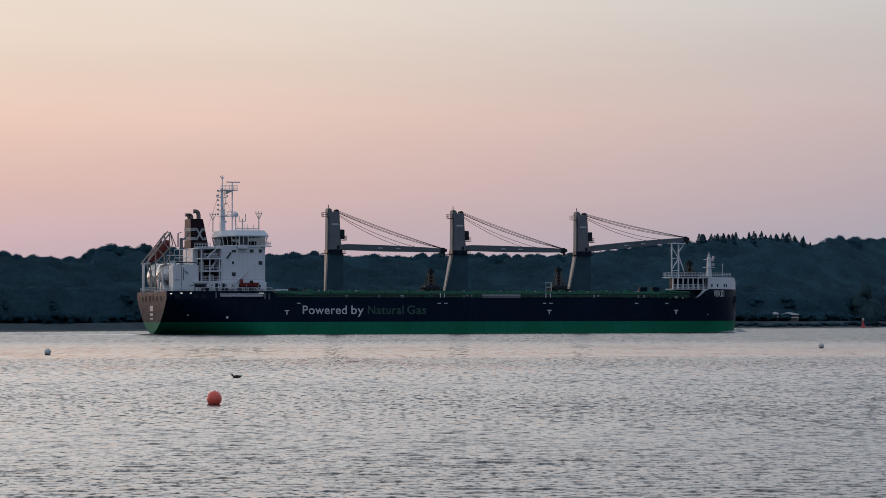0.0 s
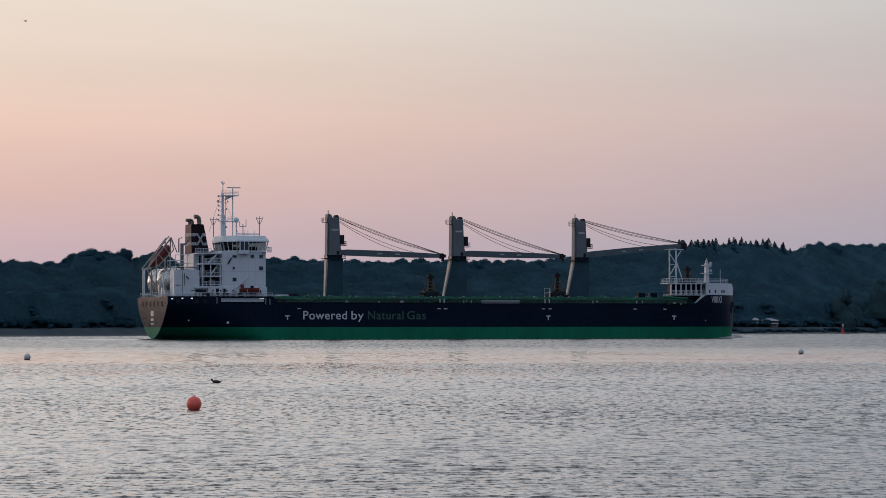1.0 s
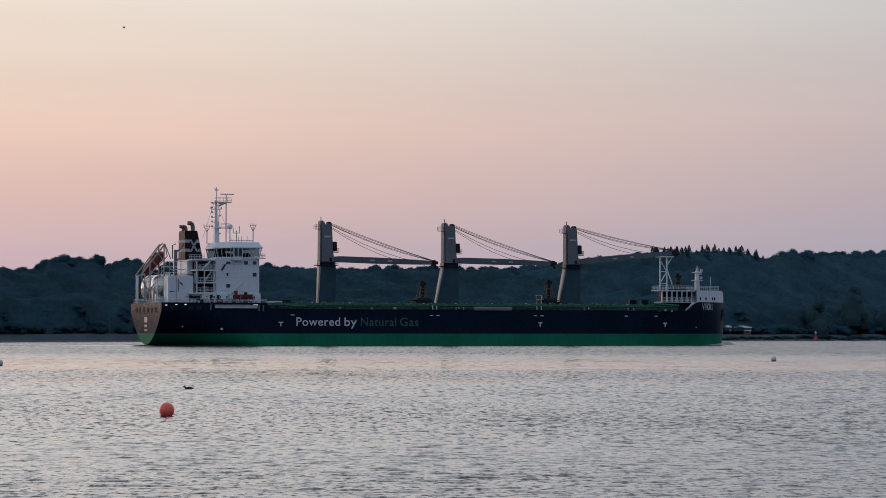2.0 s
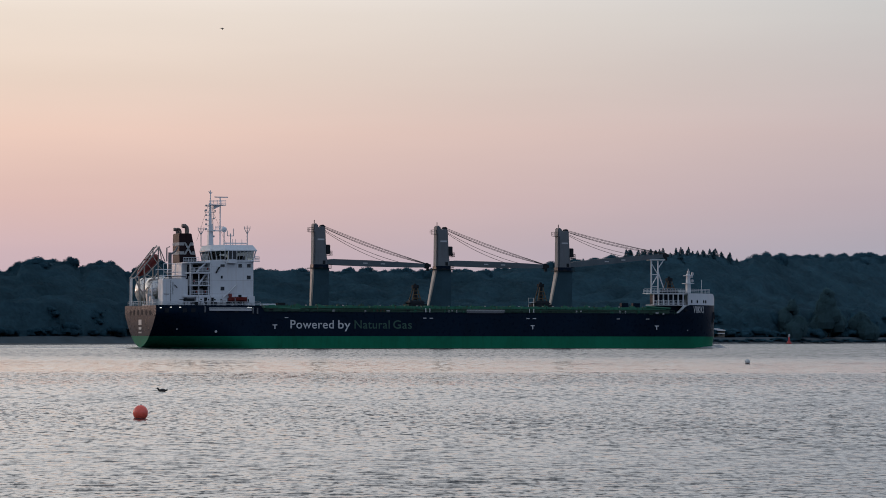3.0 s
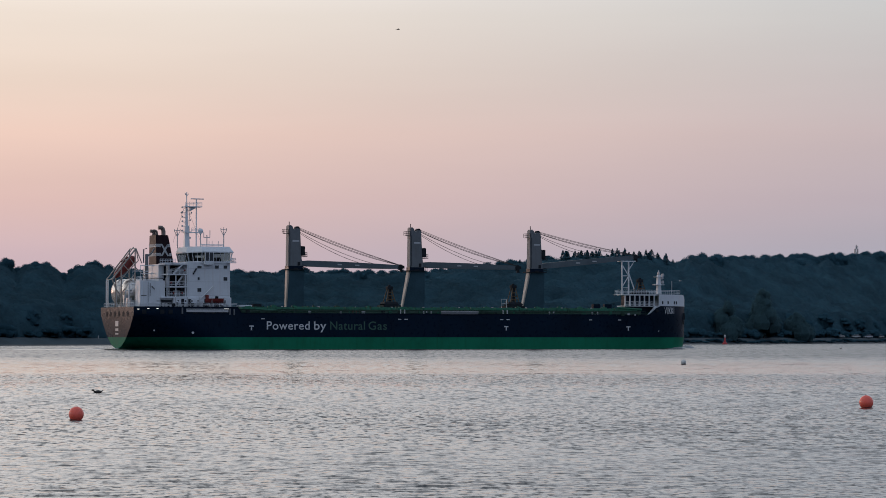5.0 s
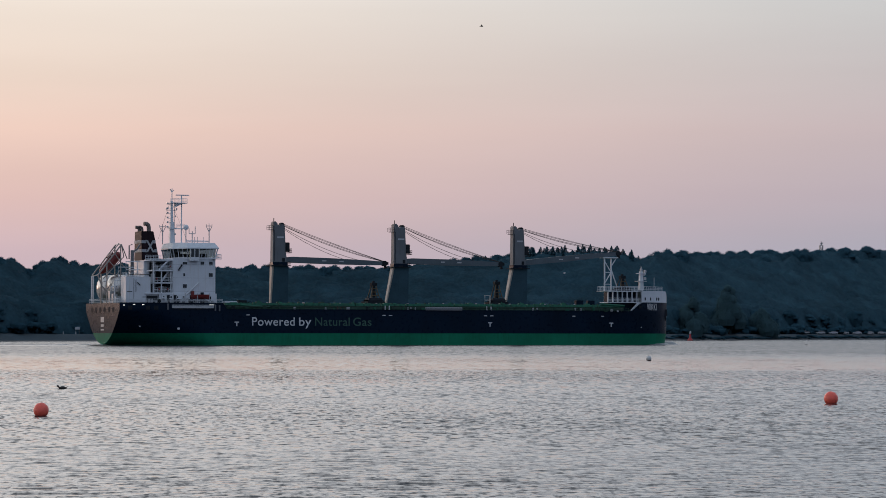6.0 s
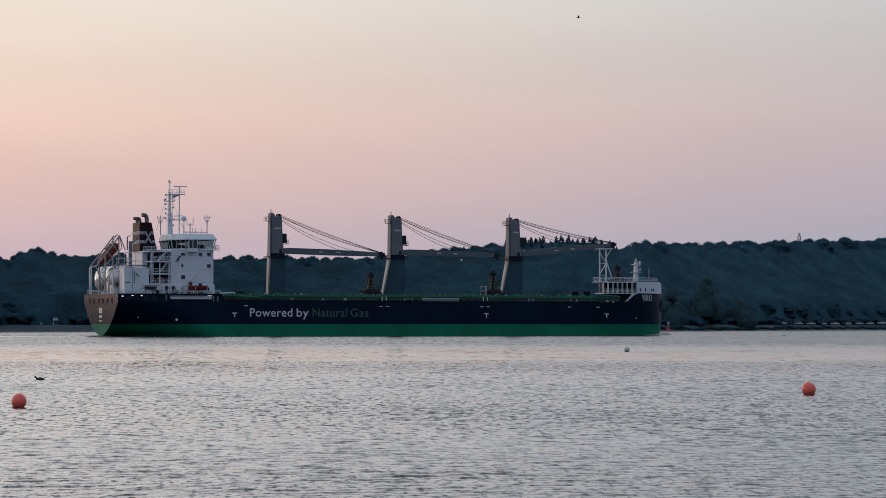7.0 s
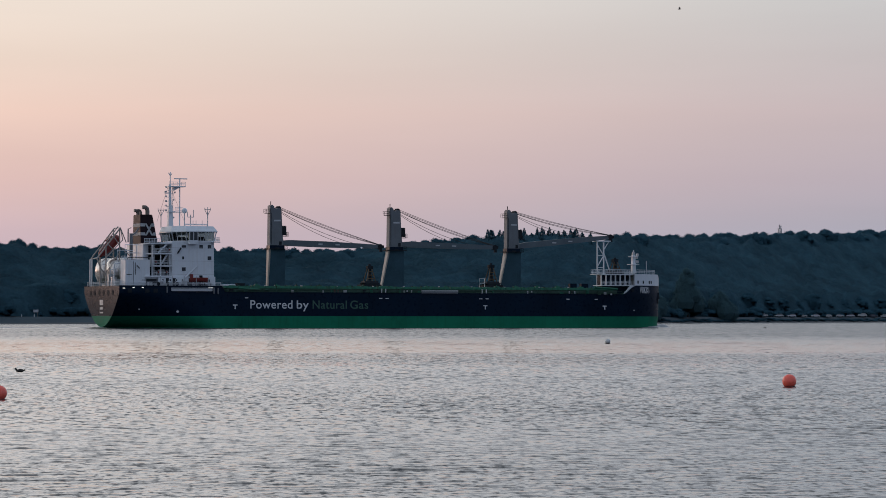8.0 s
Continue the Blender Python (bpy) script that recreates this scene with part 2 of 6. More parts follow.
    total = vec("ADD", vec("ADD", slopes, lean.outputs[0]), geo.outputs["Normal"])
    nn = nt.nodes.new("ShaderNodeVectorMath"); nn.operation = "NORMALIZE"
    link(total, nn.inputs[0])
    link(nn.outputs[0], bsdf.inputs["Normal"])
    return m


M_WATER = water_surface()
M_BLACK = surface("black_hull_paint", (0.002, 0.011, 0.026), rough=0.3, vary=0.35, scale=0.12, streak=0.12, dirt=(0.014, 0.015, 0.018), bump=0.02, bscale=0.5, spec=0.08)
M_GREENLOW = surface("green_antifouling", (0.007, 0.18, 0.096), rough=0.5, vary=0.22, scale=0.1, streak=0.3, dirt=(0.006, 0.07, 0.035), bump=0.02, bscale=0.5, spec=0.12)
M_DECK = surface("green_deck_paint", (0.004, 0.118, 0.066), rough=0.6, vary=0.3, scale=0.3, streak=0.2)
M_DECKDARK = surface("dark_green_paint", (0.008, 0.05, 0.03), rough=0.55, vary=0.3, scale=0.3)
M_WHITE = surface("white_ship_paint", (0.65, 0.69, 0.735), rough=0.4, vary=0.07, scale=0.25, streak=0.22, dirt=(0.42, 0.33, 0.27))
M_GREY = surface("grey_crane_paint", (0.152, 0.164, 0.182), rough=0.5, vary=0.14, scale=0.3, streak=0.25, dirt=(0.11, 0.095, 0.085), spec=0.3)
M_JIB = surface("blue_grey_jib_paint", (0.105, 0.13, 0.15), rough=0.55, vary=0.16, scale=0.3, streak=0.2, dirt=(0.09, 0.085, 0.08), spec=0.2)
M_FUNNEL = surface("black_funnel_paint", (0.02, 0.012, 0.016), rough=0.42, vary=0.3, scale=0.3, streak=0.3, dirt=(0.05, 0.03, 0.025), spec=0.05)
# evening glow on the pedestals' aft faces put into paint; also ramp steel
M_LITLEG_RAMP = surface("pale_lit_leg_and_ramp_paint", (0.36, 0.32, 0.29), rough=0.45, vary=0.2, scale=0.4, streak=0.4, dirt=(0.16, 0.11, 0.08))
# the pedestals' other faces, their shade put into the dark paint
M_PEDESTAL = surface("shaded_pedestal_paint", (0.038, 0.076, 0.102), spec=0.05, rough=0.6, vary=0.2, scale=0.3, streak=0.2, dirt=(0.03, 0.05, 0.065))
M_STEEL = surface("dark_steel", (0.02, 0.024, 0.03), rough=0.6, metal=0.0, vary=0.3, scale=1.0, spec=0.08)
M_ROPE = surface("wire_rope", (0.03, 0.03, 0.032), rough=0.6, vary=0.2, scale=2.0)
M_PALE = surface("pale_aluminium", (0.46, 0.48, 0.5), rough=0.4, metal=0.3, vary=0.1, scale=0.5)
M_TANK = surface("tank_cladding", (0.66, 0.62, 0.58), rough=0.24, metal=0.7, vary=0.1, scale=0.3, streak=0.2)
M_ORANGE = surface("orange_lifeboat_gel", (0.19, 0.024, 0.02), rough=0.45, vary=0.15, scale=0.5)
M_YELLOW = surface("worn_yellow_paint", (0.105, 0.066, 0.03), rough=0.6, vary=0.4, scale=0.8, streak=0.7, dirt=(0.06, 0.035, 0.025))
M_RUST = surface("rusty_steel", (0.07, 0.04, 0.03), rough=0.7, vary=0.4, scale=0.8)
M_WINDOW = surface("tinted_window_glass", (0.03, 0.037, 0.043), rough=0.2, vary=0.3, scale=0.8, spec=0.4)
M_SOOT = surface("sooty_exhaust_steel", (0.17, 0.14, 0.125), rough=0.6, vary=0.3, scale=1.2)


def lamp_surface(name, colour, strength):
    m = bpy.data.materials.new(name)
    m.use_nodes = True
    bsdf = m.node_tree.nodes["Principled BSDF"]
    bsdf.inputs["Base Color"].default_value = bsdf.inputs["Emission Color"].default_value = (*colour, 1)
    bsdf.inputs["Emission Strength"].default_value = strength
    return m


def clear_glass(name, tint):
    """Thin tinted panes: most light passes, some is mirrored."""
    m = bpy.data.materials.new(name)
    m.use_nodes = True
    nt = m.node_tree
    tr = nt.nodes.new("ShaderNodeBsdfTransparent"); tr.inputs["Color"].default_value = (*tint, 1)
    mx = nt.nodes.new("ShaderNodeMixShader"); mx.inputs[0].default_value = 0.2
    bsdf = nt.nodes["Principled BSDF"]
    bsdf.inputs["Base Color"].default_value = (0.02, 0.025, 0.028, 1); bsdf.inputs["Roughness"].default_value = 0.06
    nt.links.new(tr.outputs[0], mx.inputs[1]); nt.links.new(bsdf.outputs[0], mx.inputs[2])
    nt.links.new(mx.outputs[0], nt.nodes["Material Output"].inputs["Surface"])
    return m


M_BRIDGEGLASS = clear_glass("wheelhouse_glass", (0.42, 0.53, 0.56))
M_LAMP = lamp_surface("lit_deck_lamp", (1.0, 0.97, 0.9), 0.7)
M_LETTER = surface("white_lettering", (0.62, 0.64, 0.66), rough=0.5, vary=0.08, scale=0.5)
M_LETTERG = surface("green_lettering", (0.03, 0.095, 0.07), rough=0.5, vary=0.1, scale=0.5)
M_BUOYRED = surface("orange_buoy_plastic", (1.0, 0.15, 0.1), rough=0.25, vary=0.14, scale=6.0, bump=0.004, bscale=30)
M_BUOYWHITE = surface("white_buoy_plastic", (0.62, 0.62, 0.6), rough=0.5, vary=0.14, scale=5.0)
M_SLIME = surface("wet_weed", (0.07, 0.02, 0.015), rough=0.35, vary=0.4, scale=8.0)
M_BEACONRED = surface("red_navigation_paint", (0.42, 0.025, 0.03), rough=0.5, vary=0.15, scale=1.0)
# leaf greens lean blue and pale eastward: distance haze put into the colour
M_LEAF = surface("broadleaf_foliage", (0.043, 0.1, 0.131), rough=0.9, vary=0.42, scale=0.065, per=0.06, spec=0.03, lift=0.9, haze=(-150, 320, 0.98, 1.22))
# same leaves, coloured lighter to offset the shade inside single crowns
M_LEAFTREE = surface("lightened_crown_foliage", (0.048, 0.124, 0.168), rough=0.9, vary=0.22, scale=0.05, per=0.08, spec=0.03, lift=2.6, haze=(-150, 320, 0.98, 1.22))
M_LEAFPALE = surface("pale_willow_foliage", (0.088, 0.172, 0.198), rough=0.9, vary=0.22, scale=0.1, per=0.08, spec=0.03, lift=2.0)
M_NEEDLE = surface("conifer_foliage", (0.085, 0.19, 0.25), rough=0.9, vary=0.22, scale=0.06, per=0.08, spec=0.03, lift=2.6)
M_BARK = surface("bark", (0.06, 0.05, 0.04), rough=0.9, vary=0.3, scale=2.0)
M_LAND = surface("wooded_slope_soil", (0.03, 0.045, 0.04), rough=0.95, vary=0.4, scale=0.05)
M_BANK = surface("rough_bank_grass", (0.034, 0.056, 0.068), rough=0.95, vary=0.35, scale=0.12, bump=0.2, bscale=0.6)
M_SAND = surface("shore_sand", (0.085, 0.09, 0.092), rough=0.95, vary=0.35, scale=0.08, bump=0.2, bscale=0.6)
M_CARWHITE = surface("car_paint_white", (0.42, 0.43, 0.43), rough=0.25, vary=0.05, scale=0.5, coat=0.5)
M_CARSILVER = surface("car_paint_silver", (0.45, 0.46, 0.48), rough=0.3, metal=0.5, vary=0.05, scale=0.5, coat=0.5)
M_CARDARK = surface("car_paint_dark", (0.05, 0.055, 0.07), rough=0.25, vary=0.05, scale=0.5, coat=0.5)
M_TYRE = surface("tyre_rubber", (0.02, 0.02, 0.02), rough=0.8, vary=0.2, scale=3.0)
M_ROOF = surface("white_membrane_roof", (0.75, 0.76, 0.78), rough=0.6, vary=0.06, scale=0.5)
M_TIMBER = surface("weathered_timber", (0.2, 0.17, 0.14), rough=0.8, vary=0.25, scale=1.0)
M_FEATHER = surface("dark_brown_feathers", (0.035, 0.03, 0.027), rough=0.7, vary=0.4, scale=14.0)
M_GULL = surface("white_feathers", (0.72, 0.72, 0.74), rough=0.7, vary=0.1, scale=8.0)
M_BEAK = surface("horn_beak", (0.3, 0.2, 0.05), rough=0.5, vary=0.1, scale=20.0)
M_FOAM = surface("churned_foam", (0.3, 0.32, 0.33), rough=0.5, vary=0.4, scale=0.9, bump=0.15, bscale=2.5)


# ---------------------------------------------------------------- mesh helpers
def part(name, bm, material, parent=None, label="", smooth=False):
    """Links a bmesh as one mesh object under a thing or a part."""
    mesh = bpy.data.meshes.new(name)
    bmesh.ops.recalc_face_normals(bm, faces=bm.faces)
    bm.to_mesh(mesh)
    bm.free()
    mesh.materials.append(material)
    if smooth:
        mesh.polygons.foreach_set("use_smooth", [True] * len(mesh.polygons))
    ob = new(name, mesh)
    if parent is not None:
        ob.parent = parent
    if label:
        ob["label"] = label
    return ob


def thing(name, label, category, at=None, group="", kind=""):
    ob = new(name)
    if at is not None:
        ob.matrix_basis = at
    return tagged(ob, label, category, group, kind)


def box(bm, x0, x1, y0, y1, z0, z1, taper=0.0):
    """A box; taper draws its top in on both axes."""
    v = [bm.verts.new(p) for p in ((x0, y0, z0), (x1, y0, z0), (x1, y1, z0), (x0, y1, z0),
                                   (x0 + taper, y0 + taper, z1), (x1 - taper, y0 + taper, z1), (x1 - taper, y1 - taper, z1), (x0 + taper, y1 - taper, z1))]
    for f in ((3, 2, 1, 0), (4, 5, 6, 7), (0, 1, 5, 4), (1, 2, 6, 5), (2, 3, 7, 6), (3, 0, 4, 7)):
        bm.faces.new([v[i] for i in f])
    return v


def prism(bm, profile, y0, y1):
    """An x-z outline drawn out along y."""
    a = [bm.verts.new((x, y0, z)) for x, z in profile]
    b = [bm.verts.new((x, y1, z)) for x, z in profile]
    n = len(profile)
    bm.faces.new(a), bm.faces.new(list(reversed(b)))
    for i in range(n):
        bm.faces.new((a[i], b[i], b[(i + 1) % n], a[(i + 1) % n]))


def plate(bm, profile, z0, z1, inset=0.0):
    """An x-y outline drawn up along z; inset draws the top towards the middle."""
    cx = sum(p[0] for p in profile) / len(profile)
    cy = sum(p[1] for p in profile) / len(profile)
    a = [bm.verts.new((x, y, z0)) for x, y in profile]
    b = [bm.verts.new((x + (cx - x) * inset, y + (cy - y) * inset, z1)) for x, y in profile]
    n = len(profile)
    bm.faces.new(list(reversed(a))), bm.faces.new(b)
    for i in range(n):
        bm.faces.new((a[i], a[(i + 1) % n], b[(i + 1) % n], b[i]))


def tube(bm, pts, r, n=6, r2=None, cap=True):
    """A round bar along a run of points."""
    pts = [Vector(p) for p in pts]
    rings = []
    for i, p in enumerate(pts):
        d = (pts[min(i + 1, len(pts) - 1)] - pts[max(i - 1, 0)]).normalized()
        u = d.cross(Vector((0, 0, 1)) if abs(d.z) < 0.95 else Vector((1, 0, 0))).normalized()
        w = d.cross(u)
        k = r if r2 is None else r + (r2 - r) * i / max(1, len(pts) - 1)
        rings.append([bm.verts.new(p + u * (k * math.cos(2 * math.pi * j / n)) + w * (k * math.sin(2 * math.pi * j / n))) for j in range(n)])
    for a, b in zip(rings, rings[1:]):
        for j in range(n):
            bm.faces.new((a[j], a[(j + 1) % n], b[(j + 1) % n], b[j]))
    if cap:
        bm.faces.new(list(reversed(rings[0]))), bm.faces.new(rings[-1])


def revolve(bm, profile, n=20, m=None):
    """A turned body about z from (radius, height) pairs."""
    m = m or Matrix()
    rings = [[bm.verts.new(m @ Vector((max(r, 1e-4) * math.cos(2 * math.pi * j / n), max(r, 1e-4) * math.sin(2 * math.pi * j / n), z))) for j in range(n)] for r, z in profile]
    for a, b in zip(rings, rings[1:]):
        for j in range(n):
            bm.faces.new((a[j], a[(j + 1) % n], b[(j + 1) % n], b[j]))
    bm.faces.new(list(reversed(rings[0]))), bm.faces.new(rings[-1])


def railing(bm, pts, height=1.1, gap=1.6, r=0.045, rails=3):
    for a, b in zip(pts, pts[1:]):
        a, b = Vector(a), Vector(b)
        n = max(1, round((b - a).length / gap))
        for i in range(n + 1):
            p = a.lerp(b, i / n)
            tube(bm, [p, p + Vector((0, 0, height))], r, 4)
        for k in range(rails):
            h = Vector((0, 0, height * (k + 1) / rails))
            tube(bm, [a + h, b + h], r, 4)


def fresh():
    return bmesh.new()


def clamp(v, a=0.0, b=1.0):
    return max(a, min(b, v))


def smooth(v):
    v = clamp(v)
    return v * v * (3 - 2 * v)


# ---------------------------------------------------------------- the water
WAVE_SLOPE, FAR_EDGE = 0.085, 205.0


def build_water():
    """One sheet: flat strips out to the horizon, and a finer wedge with modelled ripples before the quay."""
    rng = np.random.default_rng(21)
    waves = []
    for i in range(90):
        lam = 0.2 * 5.0 ** rng.uniform()
        turn = rng.normal(math.pi * 0.5 + 0.1, 0.36)
        waves.append((2 * math.pi / lam * math.cos(turn), 2 * math.pi / lam * math.sin(turn), lam ** 0.65, rng.uniform(0, 6.283)))
    steep = math.sqrt(sum(0.5 * (w[2] ** 2) * (w[0] ** 2 + w[1] ** 2) for w in waves))
    sigma = math.sqrt(sum(0.5 * w[2] ** 2 for w in waves)) * WAVE_SLOPE / steep

    def height(x, y):
        z = np.zeros_like(x)
        for kx, ky, amp, ph in waves:
            z += amp * np.sin(kx * x + ky * y + ph)
        z *= WAVE_SLOPE / steep
        z += 0.12 * (z * z / sigma - sigma)           # peaked crests, flat troughs
        gust = 1.0 + 0.22 * np.sin(x * 0.11 + 1.3 * np.sin(y * 0.07)) * np.sin(y * 0.085 + 0.8) + 0.12 * np.sin(x * 0.31 + y * 0.13)
        gust *= 0.85 + 0.35 * np.clip((y - 50) / 80, 0, 1)
        return z * gust * np.clip((FAR_EDGE - 3 - y) / 70, 0, 1) * np.clip((y - 40) / 2, 0, 1)

    y0, y1 = 39.0, FAR_EDGE
    rows = [y0]
    while rows[-1] < y1:
        rows.append(rows[-1] + 0.085 + 0.0006 * (rows[-1] - y0))
    ys = np.array(rows); ys[-1] = y1
    side = np.linspace(-0.195, 0.262, 500)
    y = np.broadcast_to(ys[:, None], (len(ys), len(side)))
    x = y * side[None, :]
    z = height(x, y)
    z[:, :2] = z[:, -2:] = 0.0
    v = np.stack([x, y, z], -1).reshape(-1, 3)
    n, k = len(ys), len(side)
    idx = (np.arange(n - 1)[:, None] * k + np.arange(k - 1)[None, :]).reshape(-1)
    fine = np.stack([idx, idx + 1, idx + k + 1, idx + k], 1)
    W, E, S, N = -4200.0, 4200.0, -600.0, 4600.0
    a, b = side[0], side[-1]
    flat_v = np.array([(W, S, 0), (E, S, 0), (E, y0, 0), (W, y0, 0), (W, y1, 0), (E, y1, 0), (E, N, 0), (W, N, 0), (y0 * a, y0, 0), (y1 * a, y1, 0), (y0 * b, y0, 0), (y1 * b, y1, 0)], float)
    flat_f = np.array([(0, 1, 2, 3), (4, 5, 6, 7), (3, 8, 9, 4), (10, 2, 5, 11)])
    verts = np.concatenate([v, flat_v]).astype(np.float32)
    faces = np.concatenate([fine, flat_f + len(v)]).astype(np.int32)
    me = bpy.data.meshes.new("water")
    me.vertices.add(len(verts)); me.vertices.foreach_set("co", verts.reshape(-1))
    me.loops.add(faces.size); me.loops.foreach_set("vertex_index", faces.reshape(-1))
    me.polygons.add(len(faces)); me.polygons.foreach_set("loop_start", np.arange(0, faces.size, 4, dtype=np.int32))
    me.update(calc_edges=True)
    me.polygons.foreach_set("use_smooth", np.ones(len(faces), dtype=bool))
    me.materials.append(M_WATER)
    return tagged(new("water", me), "grey rippled fjord water under a pink dusk sky", "water", kind="structure")


WATER = build_water()

# ---------------------------------------------------------------- the far shore
SHORE_X = (-900, -330, -135, -112, -90, -60, 140, 172, 212, 309, 520, 1200)
SHORE_Y = (300, 610, 885, 925, 965, 1000, 1105, 1130, 1195, 1330, 1560, 1900)
# height of the skyline as seen from the quay: bearing and elevation, degrees
SKY_B = (-14, -9.2, -8.8, -8.65, -8.2, -7.93, -7.8, -7.42, -7.36, -7.2, -6.4, -6.2, -6.1, -5.95, -5.5, -5.25, -5.1, -4.95, -4.6, -4.2, -2.7, -1.4, -0.3, 0.4, 1.1, 2.6, 3.8, 4.9, 5.6, 6.9, 7.3, 7.8, 8.3, 8.9, 11.1, 12.4, 16, 22)
SKY_E = (1.45, 1.46, 1.37, 1.46, 1.45, 1.36, 1.42, 1.42, 1.60, 1.63, 1.64, 1.58, 1.45, 1.60, 1.61, 1.50, 1.36, 1.50, 1.63, 1.50, 1.49, 1.44, 1.44, 1.43, 1.41, 1.45, 1.58, 1.67, 1.76, 1.81, 1.77, 1.64, 1.78, 1.71, 1.76, 1.80, 1.80, 1.6)
RIDGE = 135.0


def shore_y(x):
    return float(np.interp(x, SHORE_X, SHORE_Y) + 2.5 * noise.noise((x * 0.03, 4.1, 0)))


def skyline(x, y):
    """Height of the canopy's top that is seen against the sky over this spot."""
    b = math.degrees(math.atan2(x, y))
    return 3.0 + math.tan(radians(float(np.interp(b, SKY_B, SKY_E)))) * math.hypot(x, y)


def ground_z(x, v):
    """Height of the land v metres inland from the waterline."""
    y = shore_y(x) + v
    beach = 2.7 * smooth(v / 16) if x < 40 else 0.5 * smooth(v / 4) + 2.2 * smooth((v - 4) / 9)
    top = skyline(x, y) - 17.5
    rise = smooth((v - 24) / (RIDGE - 24))
    return -0.6 * (1 - smooth((v + 6) / 6)) + beach + (top - 2.7) * rise + 0.5 * noise.noise((x * 0.05, v * 0.07, 1.0)) * smooth(v / 10)


def build_land():
    xs = [-900, -700, -500, -400] + list(range(-330, 531, 6)) + [600, 700, 850, 1000, 1200]
    vs = [-6, -2, 0, 2, 4, 7, 10, 13, 16, 20, 24, 32, 42, 55, 70, 90, 112, RIDGE, 170, 230, 320]
    sand, bank, soil = fresh(), fresh(), fresh()
    low, cut = vs.index(4), vs.index(24)
    for bm, rows in ((sand, vs[:low + 1]), (bank, vs[low:cut + 1]), (soil, vs[cut:])):
        grid = [[bm.verts.new((x, shore_y(x) + v, ground_z(x, v))) for x in xs] for v in rows]
        for a, b in zip(grid, grid[1:]):
            for i in range(len(xs) - 1):
                bm.faces.new((a[i], a[i + 1], b[i + 1], b[i]))
    tagged(part("ground", soil, M_LAND, smooth=True), "dark wooded slope rising behind the far shore", "ground", kind="structure")
    tagged(part("bank", bank, M_BANK, smooth=True), "dull green bank between beach and wood", "bank", kind="structure")
    tagged(part("beach", sand, M_SAND, smooth=True), "narrow grey strip of sand along the far waterline", "beach", kind="structure")


build_land()


def leaf_quads(rng, centres, radii, n, size, flat=0.25):
    """Small leaf clumps over the skin of a set of lobes: an array of n quads."""
    centres, radii = np.asarray(centres, float), np.asarray(radii, float)
    w = (radii ** 2).sum(1)
    pick = rng.choice(len(centres), n, p=w / w.sum())
    d = rng.normal(size=(n, 3))
    d /= np.linalg.norm(d, axis=1)[:, None]
    d[:, 2] = np.where(d[:, 2] < -0.35, -d[:, 2], d[:, 2])
    p = centres[pick] + d * radii[pick] * np.clip(rng.normal(1.01, 0.055, (n, 1)), 0.92, 1.15)
    nrm = d + rng.normal(scale=0.3, size=(n, 3))
    nrm /= np.linalg.norm(nrm, axis=1)[:, None]
    u = np.cross(nrm, rng.normal(size=(n, 3)))
    u /= np.linalg.norm(u, axis=1)[:, None]
    w2 = np.cross(nrm, u)
    s = size * rng.uniform(0.55, 1.25, (n, 1))
    k = rng.uniform(0.5, 1.0, (n, 1))
    leaves = np.stack([p - u * s, p - w2 * s * k + nrm * s * flat, p + u * s, p + w2 * s * k + nrm * s * flat], 1)
    # an uneven closed body inside each lobe
    cores = []
    for c, r in zip(centres, radii):
        th, ph = np.linspace(0, 2 * np.pi, 8), np.linspace(-1.3, 1.3, 5)
        wob = rng.uniform(0.86, 1.0, (5, 8))
        wob[:, -1] = wob[:, 0]
        g = np.stack([np.cos(ph)[:, None] * np.cos(th) * wob, np.cos(ph)[:, None] * np.sin(th) * wob, np.sin(ph)[:, None] * wob], -1) * r + c
        cores.append(np.stack([g[:-1, :-1], g[:-1, 1:], g[1:, 1:], g[1:, :-1]], 2).reshape(-1, 4, 3))
    return np.concatenate([leaves, *cores])


def quad_mesh(name, quads, material):
    quads = np.asarray(quads, np.float32).reshape(-1, 4, 3)
    n = len(quads)
    me = bpy.data.meshes.new(name)
    me.vertices.add(n * 4)
    me.vertices.foreach_set("co", quads.reshape(-1))
    me.loops.add(n * 4)
    me.loops.foreach_set("vertex_index", np.arange(n * 4, dtype=np.int32))
    me.polygons.add(n)
    me.polygons.foreach_set("loop_start", np.arange(0, n * 4, 4, dtype=np.int32))
    me.update(calc_edges=True)
    me.materials.append(material)
    return me


def broad_crown(rng, n, size, tall=1.0):
    """A broadleaf crown about 10 m wide whose top is 15 m up."""
    lobes, radii = [(0, 0, 8.9 * tall)], [(4.1, 4.1, 5.4 * tall)]
    for i in range(22):
        a, z = rng.uniform(0, 6.28), rng.uniform(4.0, 13.2) * tall
        q = rng.uniform(0.9, 1.9)
        r = 3.6 * math.sqrt(max(0.02, 1 - ((z / tall - 8.9) / 5.4) ** 2))
        lobes.append((r * math.cos(a), r * math.sin(a), z)); radii.append((q, q, q * rng.uniform(0.75, 1.05)))
    for i in range(3):
        a = rng.uniform(0, 6.28)
        lobes.append((1.8 * math.cos(a), 1.8 * math.sin(a), rng.uniform(2.2, 4.0))); radii.append((2.2, 2.2, 1.9))
    lobes.append((rng.uniform(-0.8, 0.8), rng.uniform(-0.8, 0.8), 13.2 * tall)); radii.append((1.9, 1.9, 1.8))
    return leaf_quads(rng, lobes, radii, n, size)


